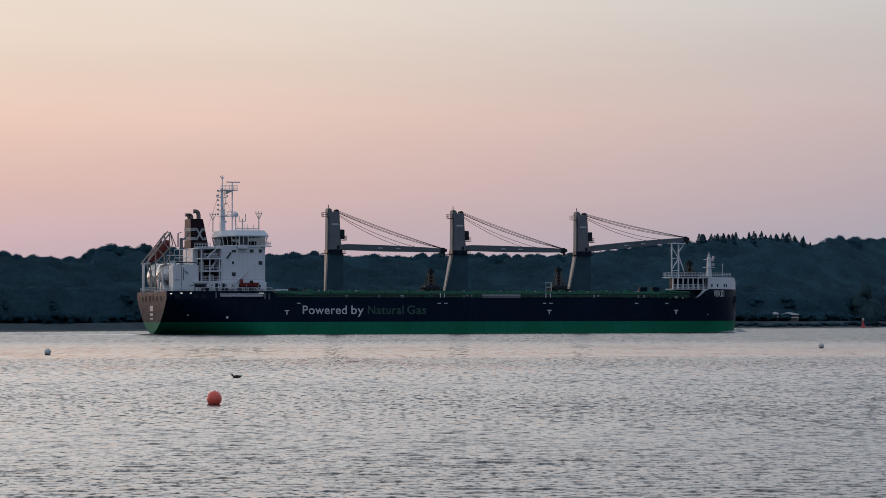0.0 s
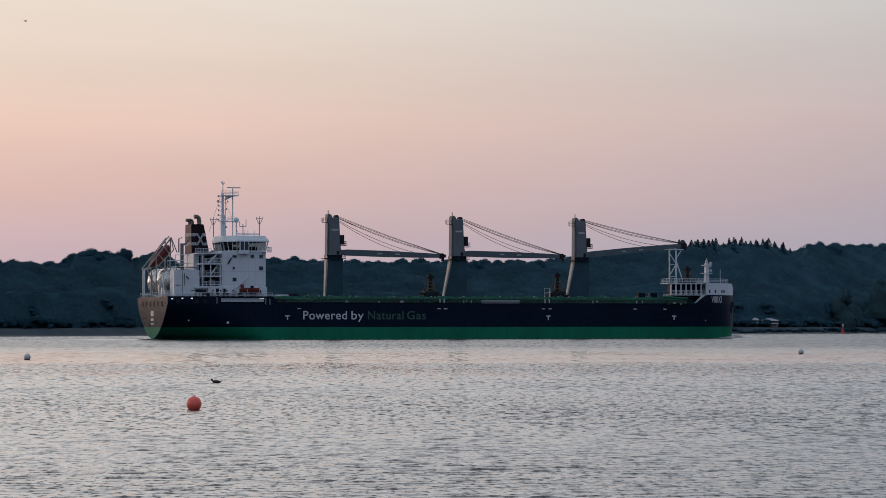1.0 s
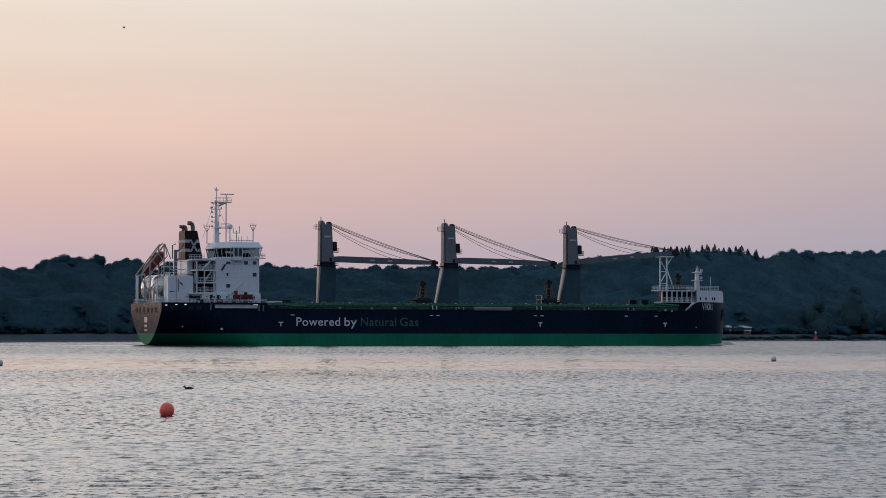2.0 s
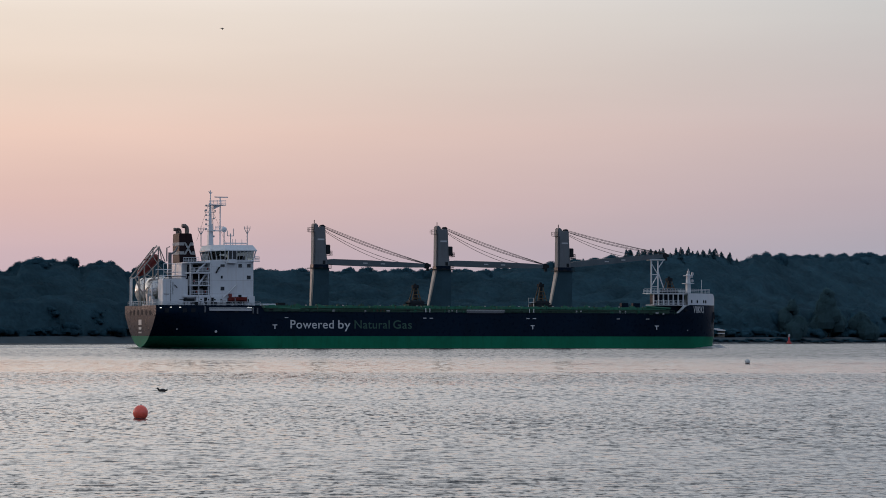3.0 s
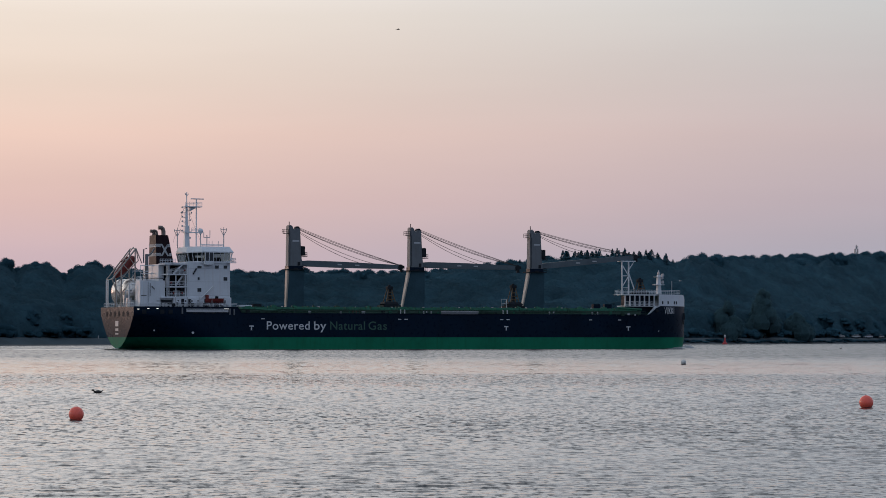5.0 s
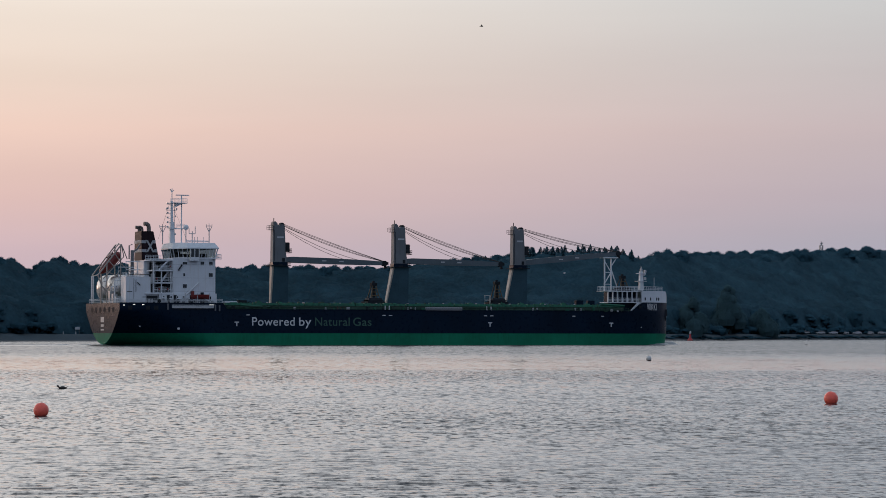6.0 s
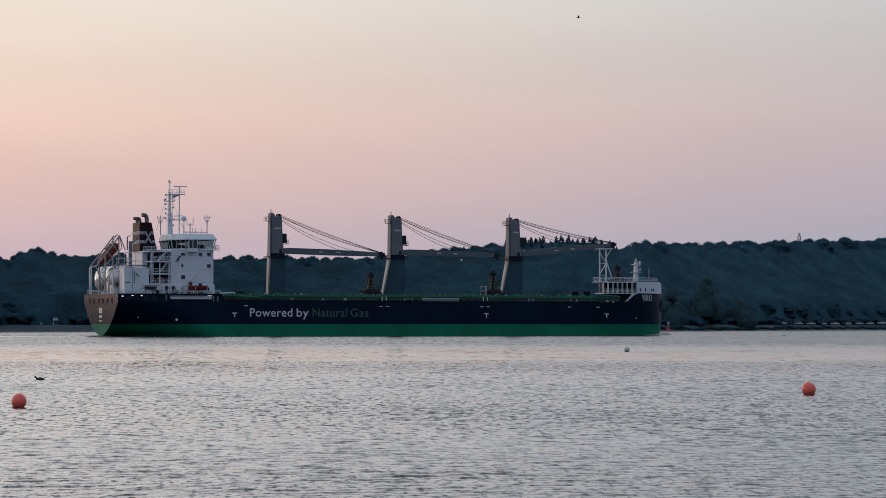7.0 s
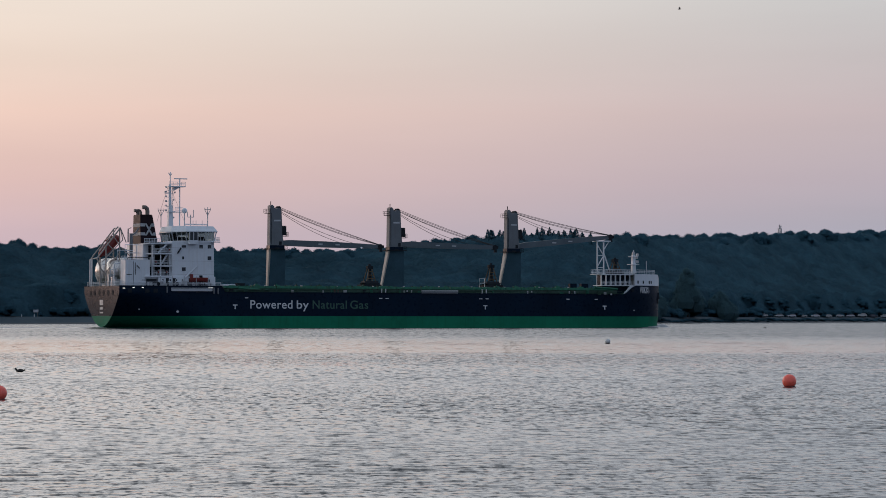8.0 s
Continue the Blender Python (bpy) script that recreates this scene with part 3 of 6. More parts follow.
def conifer_crown(rng, n, size):
    """A spruce about 16 m high in drooping tiers."""
    z = 1.5 + 14.5 * rng.uniform(0, 1, n) ** 1.35
    tier = np.abs(((z * 0.8) % 1.0) - 0.5) * 2
    rad = (16.3 - z) * 0.36 * (0.55 + 0.6 * tier) * rng.uniform(0.45, 1.1, n)
    a = rng.uniform(0, 6.283, n)
    p = np.stack([rad * np.cos(a), rad * np.sin(a), z - rad * 0.25], 1)
    out = np.stack([np.cos(a), np.sin(a), np.full(n, -0.35)], 1)
    side = np.stack([-np.sin(a), np.cos(a), rng.uniform(-0.2, 0.2, n)], 1)
    s = (size * rng.uniform(0.6, 1.2, n) * (0.35 + 0.75 * (16.4 - z) / 15))[:, None]
    up = np.array([0, 0, 1.0]) * s * 0.3
    return np.stack([p - out * s * 0.8, p - side * s * 0.5 + up, p + out * s, p + side * s * 0.5 + up], 1)


def bush_crown(rng, n, size):
    lobes, radii = [], []
    for i in range(9):
        a, r = rng.uniform(0, 6.28), rng.uniform(0.4, 2.8)
        q = rng.uniform(1.1, 2.0)
        lobes.append((r * math.cos(a), r * math.sin(a), rng.uniform(0.8, 3.2))); radii.append((q, q, q))
    return leaf_quads(rng, lobes, radii, n, size)


def trunk_mesh(rng, height, r):
    bm = fresh()
    tube(bm, [(0, 0, -1.5), (rng.uniform(-.1, .1), 0, height * 0.4), (rng.uniform(-.3, .3), rng.uniform(-.3, .3), height * 0.85)], r, 7, r * 0.35)
    for i in range(4):
        a, z = rng.uniform(0, 6.28), height * rng.uniform(0.35, 0.65)
        tube(bm, [(0, 0, z), (math.cos(a) * 1.2, math.sin(a) * 1.2, z + 1.3), (math.cos(a) * 2.4, math.sin(a) * 2.4, z + 2.6)], r * 0.4, 5, r * 0.12)
    return bm


def build_woods():
    rng = np.random.default_rng(7)
    protos = []
    for i in range(6):
        root = thing("broadleaf_tree", "dark green broadleaf tree in full leaf on the wooded ridge", "tree", pose(0, -500 - 30 * i, -60), "trees of the far shore")
        part("trunk", trunk_mesh(rng, 11, 0.35), M_BARK, root, "bare dark trunk with limbs")
        quads = broad_crown(rng, 4200, 0.22, rng.uniform(0.92, 1.06))
        root["crown_top"] = float(np.quantile(quads[..., 2], 0.995))
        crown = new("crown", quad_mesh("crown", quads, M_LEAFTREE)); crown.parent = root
        protos.append(root)
    pines = []
    for i in range(4):
        root = thing("conifer_tree", "slim dark spruce with a pointed top standing above the ridge", "tree", pose(40, -500 - 30 * i, -60), "spruces of the far shore")
        part("trunk", trunk_mesh(rng, 14, 0.22), M_BARK, root, "thin straight trunk")
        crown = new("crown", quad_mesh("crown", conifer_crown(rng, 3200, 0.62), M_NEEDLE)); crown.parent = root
        pines.append(root)
    bushes = []
    for i in range(4):
        root = thing("shore_bush", "rounded dark bush at the foot of the wood", "bush", pose(80, -500 - 30 * i, -60), "bushes at the foot of the wood")
        part("trunk", trunk_mesh(rng, 2.6, 0.14), M_BARK, root, "short branching stem")
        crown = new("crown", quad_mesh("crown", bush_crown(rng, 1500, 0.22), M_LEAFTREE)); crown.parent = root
        bushes.append(root)

    def stand(proto, x, v, top, tall, spread=1.0):
        """One tree v metres inland whose top reaches the height top."""
        y = shore_y(x) + v
        g = ground_z(x, v)
        s = (top - g) / (tall or proto["crown_top"])
        ob = copy_thing(proto, pose(x, y, g, rng.uniform(-3, 3), rng.uniform(-3, 3), rng.uniform(0, 360)))
        ob.scale = (s * spread * rng.uniform(0.85, 1.2), s * spread * rng.uniform(0.85, 1.2), s)
        return ob

    # the ridge: trees that make the skyline
    x = -185.0
    while x < 400:
        v = RIDGE + rng.uniform(-14, 10)
        y = shore_y(x) + v
        b = math.degrees(math.atan2(x, y))
        top = skyline(x, y)
        if 5.3 < b < 7.7 or (4.5 < b < 7.9 and rng.uniform() < 0.35):
            stand(pines[rng.integers(4)], x, v, top + rng.uniform(-1.4, 2.4), 16.2, 1.0 + rng.uniform(0, 0.3))
            x += rng.uniform(0.6, 1.2)
        else:
            stand(protos[rng.integers(6)], x, v, top + rng.uniform(-1.6, 0.6), 0, rng.uniform(0.9, 1.25))
            x += rng.uniform(3.4, 6.2)
    # the foot of the wood
    for row in range(2):
        x = -172.0
        while x < 400:
            v = (rng.uniform(20, 24) if row == 0 else rng.uniform(27, 33)) + (0 if x < 40 else -3)
            if row == 0:
                v += 6 if -80 < x < -65 else 0
                stand(bushes[rng.integers(4)], x, v, ground_z(x, v) + rng.uniform(2.2, 4.4), 4.6, 1.4)
                x += rng.uniform(2.6, 4.2)
            else:
                stand(protos[rng.integers(6)], x, v, ground_z(x, v) + rng.uniform(7, 11.5), 15.0, 1.35)
                x += rng.uniform(9.0, 15.0)
    # low scrub along the bank on the far side of the bay, too many stems to count
    low, x = [bush_crown(rng, 420, 0.3) for i in range(4)], 60.0
    scrub = []
    while x < 395:
        v, a, h = rng.uniform(4.5, 8.0), rng.uniform(0, 6.28), rng.uniform(0.16, 0.3)
        turn = np.array([[math.cos(a), math.sin(a), 0], [-math.sin(a), math.cos(a), 0], [0, 0, 1]])
        scrub.append((low[rng.integers(4)].reshape(-1, 3) @ turn) * np.array([0.62, 0.62, h]) + np.array([x, shore_y(x) + v, ground_z(x, v) - 0.1]))
        x += rng.uniform(1.6, 3.0)
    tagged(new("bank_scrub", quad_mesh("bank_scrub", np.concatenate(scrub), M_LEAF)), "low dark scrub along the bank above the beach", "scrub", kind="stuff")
    # the closed canopy between: crowns run together into one uneven roof of leaves
    xs, vs = np.arange(-210.0, 440.1, 1.25), np.concatenate([np.arange(20.5, 40, 0.9), np.arange(40.0, RIDGE + 14, 1.4)])
    seeds = np.stack([rng.uniform(-212, 442, 2600), rng.uniform(24, RIDGE + 15, 2600), rng.uniform(3.2, 6.2, 2600), rng.uniform(0.0, 2.6, 2600)], 1)
    base = np.array([[ground_z(x, v) for x in xs] for v in vs])
    limit = np.array([[skyline(x, shore_y(x) + v) for x in xs] for v in vs])
    dome = np.zeros((len(vs), len(xs)))
    for sx, sv, sr, sh in seeds:
        i0, i1 = np.searchsorted(xs, (sx - sr, sx + sr))
        k0, k1 = np.searchsorted(vs, (sv - sr, sv + sr))
        if i1 > i0 and k1 > k0:
            d2 = ((xs[i0:i1][None, :] - sx) ** 2 + (vs[k0:k1][:, None] - sv) ** 2) / sr ** 2
            dome[k0:k1, i0:i1] = np.maximum(dome[k0:k1, i0:i1], np.clip(1 - d2, 0, 1) ** 0.8 * (1.6 + 0.9 * sh))
    for _ in range(3):
        dome[1:-1, 1:-1] = (dome[:-2, 1:-1] + dome[2:, 1:-1] + dome[1:-1, :-2] + dome[1:-1, 2:] + 2 * dome[1:-1, 1:-1]) / 6
    front = np.clip((vs - 20.5) / 12.0, 0, 1)[:, None] ** 0.6
    top = base + front * (9.0 + dome) + 5.0 * np.clip((vs - 75.0) / 55.0, 0, 1)[:, None]
    top = np.minimum(top, limit - 2.5 + 0.25 * dome)
    top = np.maximum(top, base + 0.1)
    ys = np.array([shore_y(x) for x in xs])
    roof = np.stack([np.broadcast_to(xs, top.shape), ys[None, :] + vs[:, None], top], -1)
    roof += rng.normal(scale=0.1, size=roof.shape)
    mass = [np.stack([roof[:-1, :-1], roof[:-1, 1:], roof[1:, 1:], roof[1:, :-1]], 2).reshape(-1, 3)]
    n = 420000
    fi, fk = rng.uniform(0, len(xs) - 1.01, n), (len(vs) - 1.01) * rng.uniform(0, 1, n) ** 1.15
    ii, kk = fi.astype(int), fk.astype(int)
    p = roof[kk, ii] * (1 - (fk - kk))[:, None] + roof[kk + 1, ii] * (fk - kk)[:, None]
    p = p + (roof[kk, ii + 1] - roof[kk, ii]) * (fi - ii)[:, None] + rng.normal(scale=(0.2, 0.2, 0.1), size=(n, 3)) + np.array([0, -0.05, 0.1])
    # leaf clumps lie along the skin of the crowns
    du, dv = roof[kk, ii + 1] - roof[kk, ii], roof[kk + 1, ii] - roof[kk, ii]
    mixed = rng.normal(size=(n, 2))
    u = du * mixed[:, :1] + dv * mixed[:, 1:] + rng.normal(scale=0.35, size=(n, 3))
    w = dv * mixed[:, :1] - du * mixed[:, 1:] + rng.normal(scale=0.35, size=(n, 3))
    u *= (0.3 * rng.uniform(0.5, 1.3, n) / np.linalg.norm(u, axis=1))[:, None]
    w *= (0.22 * rng.uniform(0.5, 1.3, n) / np.linalg.norm(w, axis=1))[:, None]
    mass.append(np.stack([p - u, p - w, p + u, p + w], 1).reshape(-1, 3))
    kinds = [broad_crown(rng, 420, 0.6) for i in range(5)]
    # beyond the sides of the view the wood goes on more thinly
    for i in range(160):
        x = rng.uniform(-600, -200) if i % 2 else rng.uniform(430, 900)
        v = rng.uniform(30, RIDGE)
        a = rng.uniform(0, 6.28)
        rot = np.array([[math.cos(a), -math.sin(a), 0], [math.sin(a), math.cos(a), 0], [0, 0, 1]])
        mass.append((kinds[i % 5].reshape(-1, 3) * 1.4) @ rot.T + np.array([x, shore_y(x) + v, ground_z(x, v)]))
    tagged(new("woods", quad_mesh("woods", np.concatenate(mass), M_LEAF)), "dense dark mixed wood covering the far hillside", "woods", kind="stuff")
    # the pale tree by the water and two smaller ones
    for x, v, h, w in ((203, 14, 22.0, 1.9), (181, 15, 16.0, 1.6), (223, 14, 11.0, 1.6)):
        root = thing("willow_tree", "pale green willow standing before the dark wood", "tree", pose(x, shore_y(x) + v, ground_z(x, v)), "pale willows by the shore")
        part("trunk", trunk_mesh(rng, h * 0.7, 0.4), M_BARK, root, "leaning dark trunk")
        lobes, radii = [], []
        for i in range(14):
            z = h * (0.12 + 0.85 * i / 14)
            r = (1.15 - i / 14) * 4.4 * w
            a = rng.uniform(0, 6.28)
            lobes.append((math.cos(a) * r * 0.5, math.sin(a) * r * 0.5, z)); q = 0.8 + r * 0.5
            radii.append((q, q, q * 1.1))
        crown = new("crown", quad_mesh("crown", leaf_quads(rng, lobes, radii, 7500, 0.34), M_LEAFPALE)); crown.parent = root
    for p in protos + pines + bushes:
        for o in (*p.children_recursive, p):
            bpy.data.objects.remove(o)


build_woods()

# ---------------------------------------------------------------- the ship
# its space: x from the transom forward, y to port, z up from the waterline
LENGTH, HALF = 158.4, 13.0


def half_breadth(s, z):
    u = clamp((s - 118) / (LENGTH - 118 - 0.5 * clamp((3 - z) / 3)))
    bow = (1 - u ** 2.5) ** 0.6 if u < 1 else 0.0
    fine = 1 - 0.19 * smooth((s - 120) / 30) * clamp((9 - z) / 9)
    stern = 12.8 * clamp((z - 0.25) / 8.2) ** 0.5
    run = smooth(s / (13 + 13 * clamp((8 - z) / 8)))
    mid = stern + (HALF - stern) * run
    return max(0.03, mid * bow * fine)


def sheer(s):
    """Top of the black plating."""
    if s < 26.4:
        return 10.25
    if s < 27.4:
        return 10.25 - 1.45 * (s - 26.4)
    return 8.8 + 2.3 * smooth((s - 141.5) / 4.5)


def hull_band(bm, stations, low, high, rows, close_aft=False):
    """Plating on both sides between two heights given along the ship."""
    port, star = [], []
    for s in stations:
        z0, z1 = low(s), high(s)
        zs = [z0 + (z1 - z0) * i / rows for i in range(rows + 1)]
        star.append([bm.verts.new((s, -half_breadth(s, z), z)) for z in zs])
        port.append([bm.verts.new((s, half_breadth(s, z), z)) for z in zs])
    for side in (star, port):
        for a, b in zip(side, side[1:]):
            for i in range(rows):
                bm.faces.new((a[i], b[i], b[i + 1], a[i + 1]))
    for i in range(rows):
        bm.faces.new((star[-1][i], port[-1][i], port[-1][i + 1], star[-1][i + 1]))
        if close_aft:
            bm.faces.new((star[0][i], star[0][i + 1], port[0][i + 1], port[0][i]))


STATIONS = ([0, 0.4, 0.9, 1.5, 2.2, 3, 4, 5, 6.2, 7.5, 9, 10.5, 12, 13.5, 15, 17, 19, 21, 23, 25, 26.4, 26.9, 27.4] + list(range(30, 140, 6))
            + [140, 141.5, 142.5, 143.5, 144.5, 146, 147.5, 149, 150.5, 152, 153.3, 154.5, 155.6, 156.5, 157.2, 157.7, 158.05, 158.25])


def text_part(name, words, width, height, material, parent, m, label):
    cu = bpy.data.curves.new(name, "FONT")
    cu.body, cu.size, cu.extrude, cu.offset = words, 1.0, 0.004, 0.008
    cu.space_character = 1.07
    ob = new(name, cu)
    bpy.context.view_layer.update()
    me = bpy.data.meshes.new_from_object(ob.evaluated_get(bpy.context.evaluated_depsgraph_get()))
    bpy.data.objects.remove(ob)
    xs = [v.co.x for v in me.vertices]
    caps = 0.69
    fit = Matrix.Diagonal((width / (max(xs) - min(xs)), height / caps, 1, 1)) @ Matrix.Translation((-min(xs), 0, 0))
    me.transform(m @ fit)
    me.materials.append(material)
    out = new(name, me)
    out.parent = parent
    out["label"] = label
    return out


def simple(name, parent, material, *boxes, label="", taper=0.0, bevel=0.0):
    bm = fresh()
    for b in boxes:
        box(bm, *b, taper)
    if bevel:
        bmesh.ops.bevel(bm, geom=bm.edges[:], offset=bevel, segments=2, affect="EDGES")
    return part(name, bm, material, parent, label)


SINGLE = ("rest_brace", "gallery_post", "gallery_stair", "deck_pipe", "house_pipe", "mast_pole", "mast_arm", "provision_jib")


def bars(name, parent, material, *runs, r=0.06, n=6, label="", r2=None):
    if name in SINGLE and len(runs) > 1:
        return [bars(name, parent, material, run, r=r, n=n, label=label, r2=r2) for run in runs]
    bm = fresh()
    for pts in runs:
        tube(bm, pts, r, n, r2)
    return part(name, bm, material, parent, label)


def rails(parent, *runs, material=None, height=1.1, gap=1.6):
    if len(runs) > 1:
        return [rails(parent, run, material=material, height=height, gap=gap) for run in runs]
    bm = fresh()
    for pts in runs:
        railing(bm, pts, height, gap)
    return part("railing", bm, material or M_WHITE, parent)


def window_in(parent, x, z, w, h, y, frame_w=0.09):
    """A framed window on a face that looks to starboard."""
    bm = fresh()
    for b in ((x - w / 2 - frame_w, x + w / 2 + frame_w, z + h / 2, z + h / 2 + frame_w), (x - w / 2 - frame_w, x + w / 2 + frame_w, z - h / 2 - frame_w, z - h / 2),
              (x - w / 2 - frame_w, x - w / 2, z - h / 2, z + h / 2), (x + w / 2, x + w / 2 + frame_w, z - h / 2, z + h / 2)):
        box(bm, b[0], b[1], y - 0.06, y + 0.02, b[2], b[3])
    win = part("window", bm, M_WHITE, parent, "small framed window")
    bm = fresh()
    box(bm, x - w / 2, x + w / 2, y - 0.025, y + 0.01, z - h / 2, z + h / 2)
    part("pane", bm, M_WINDOW, win, "dark glass pane")
    return win


def build_hull(ship):
    bm = fresh()
    hull_band(bm, STATIONS, lambda s: 2.95, sheer, 14)
    hull = part("hull", bm, M_BLACK, ship, "black steel hull plating", smooth=True)
    bm = fresh()
    zs = [2.95 + (10.25 - 2.95) * i / 18 for i in range(19)]
    bm.faces.new([bm.verts.new((-0.004, -half_breadth(0, z), z)) for z in zs] + [bm.verts.new((-0.004, half_breadth(0, z), z)) for z in reversed(zs)])
    part("transom", bm, M_BLACK, hull, "flat black transom plate catching the evening glow")
    bm = fresh()
    hull_band(bm, STATIONS, lambda s: -2.2, lambda s: 2.95, 16)
    part("boot_topping", bm, M_GREENLOW, hull, "green painted lower hull", smooth=True)
    bm = fresh()
    zs = [0.2 + 2.75 * i / 14 for i in range(15)]
    bm.faces.new([bm.verts.new((-0.004, -half_breadth(0, z), z)) for z in zs] + [bm.verts.new((-0.004, half_breadth(0, z), z)) for z in reversed(zs)])
    part("transom_foot", bm, M_GREENLOW, hull, "green lower edge of the transom")
    # decks close the hull from above
    bm = fresh()
    for a, b in zip(STATIONS, STATIONS[1:]):
        za, zb = sheer(a) - 0.25, sheer(b) - 0.25
        ha, hb = half_breadth(a, za), half_breadth(b, zb)
        bm.faces.new([bm.verts.new(p) for p in ((a, -ha, za), (b, -hb, zb), (b, hb, zb), (a, ha, za))])
    part("deck", bm, M_DECKDARK, ship, "dark green weather deck")
    # rubbing strake along the top of the plating
    bm = fresh()
    for side in (-1, 1):
        tube(bm, [(s, side * (half_breadth(s, sheer(s)) + 0.02), sheer(s)) for s in STATIONS], 0.09, 5)
    part("gunwale", bm, M_BLACK, hull, "rounded black gunwale bar")
    # knuckle and mooring ports on the transom
    simple("knuckle", hull, M_BLACK, (-0.12, 0.05, -11.9, 11.9, 7.75, 7.95), label="ledge across the transom")
    for y in (-8.2, -5.0, -1.6, 1.6, 5.0, 7.9):
        bm = fresh()
        tube(bm, [(-0.06, y, 8.6), (0.1, y, 8.6)], 0.72, 12)
        bmesh.ops.scale(bm, vec=(1, 1.05, 0.95), verts=bm.verts, space=Matrix.Translation((0, -y, -8.6)))
        part("mooring_port", bm, M_STEEL, hull, "dark oval mooring opening")
    # the stern writing: two short lines under a plate, as plain bars
    for z0, z1, w in ((5.6, 6.9, 1.2), (4.5, 5.1, 1.1), (3.6, 3.95, 1.2)):
        simple("stern_bar", hull, M_PALE, (-0.05, 0.02, -w, w, z0, z1), label="pale bar of lettering on the transom")
    # fairleads and marks along the starboard side
    for x in (2.0, 6.5, 8.6, 14.8, 19.6):
        simple("fairlead", hull, M_STEEL, (x, x + 1.3, -half_breadth(x, 9.0) - 0.1, -half_breadth(x, 9.0) + 0.3, 8.5, 9.7), label="dark mooring fairlead", bevel=0.12)
    for x, z in ((0.9, 9.6), (3.4, 9.75), (5.7, 9.75)):
        simple("deck_lamp", hull, M_LAMP, (x, x + 0.5, -half_breadth(x, z) - 0.14, -half_breadth(x, z) + 0.05, z, z + 0.18), label="small lit white deck lamp", bevel=0.04)
    for x in (30.0, 99.2, 135.3):
        y = -half_breadth(x, 5.2) - (0.16 if x > 120 else 0.0)
        simple("tug_mark", hull, M_LETTER, (x - 0.6, x + 0.6, y - 0.03, y + 0.05, 5.55, 5.8), (x - 0.14, x + 0.14, y - 0.03, y + 0.05, 4.7, 5.55), label="white T-shaped tug mark")
    for x, z, r in ((15.1, 4.05, 0.3), (6.0, 4.6, 0.18), (145.9, 4.6, 0.14)):
        y = -half_breadth(x, z)
        bm = fresh()
        tube(bm, [(x, y - 0.16, z), (x, y + 0.3, z)], r, 12)
        part("hull_mark", bm, M_LETTER, hull, "round white hull mark")
    for x in (69.5, 71.3, 97.9, 99.7, 33.0, 123.5, 132.0):
        simple("draught_mark", hull, M_LETTER, (x - 0.45, x + 0.45, -HALF - 0.03, -HALF + 0.05, 7.35, 7.55), label="short white mark")
    for words, x, w, mat, tone in (("Powered", 34.0, 11.3, M_LETTER, "white"), ("by", 46.45, 3.25, M_LETTER, "white"), ("Natural", 50.75, 9.35, M_LETTERG, "green"), ("Gas", 61.05, 5.0, M_LETTERG, "green")):
        text_part("hull_lettering", words, w, 2.02, mat, hull, pose(x, -HALF - 0.02, 4.85, 90), "large %s lettering on the black hull" % tone)
    text_part("bow_lettering", "VIIKKI", 4.6, 1.7, M_LETTER, hull, pose(147.35, -9.5, 9.15, 90, 0, 27.0), "white ship's name on the bow")
    # stowed accommodation ladders and their davits
    for x0, x1, z, paint in ((13.2, 23.9, 9.0, M_PALE), (80.9, 91.2, 8.75, M_GREY)):
        lad = simple("accommodation_ladder", ship, paint, (x0, x1, -HALF - 0.35, -HALF - 0.12, z, z + 0.5), label="grey stowed accommodation ladder", bevel=0.05)
        rails(lad, [(x0, -HALF - 0.2, z + 0.45), (x1, -HALF - 0.2, z + 0.45)], material=M_PALE, height=0.35, gap=1.2)
    return hull


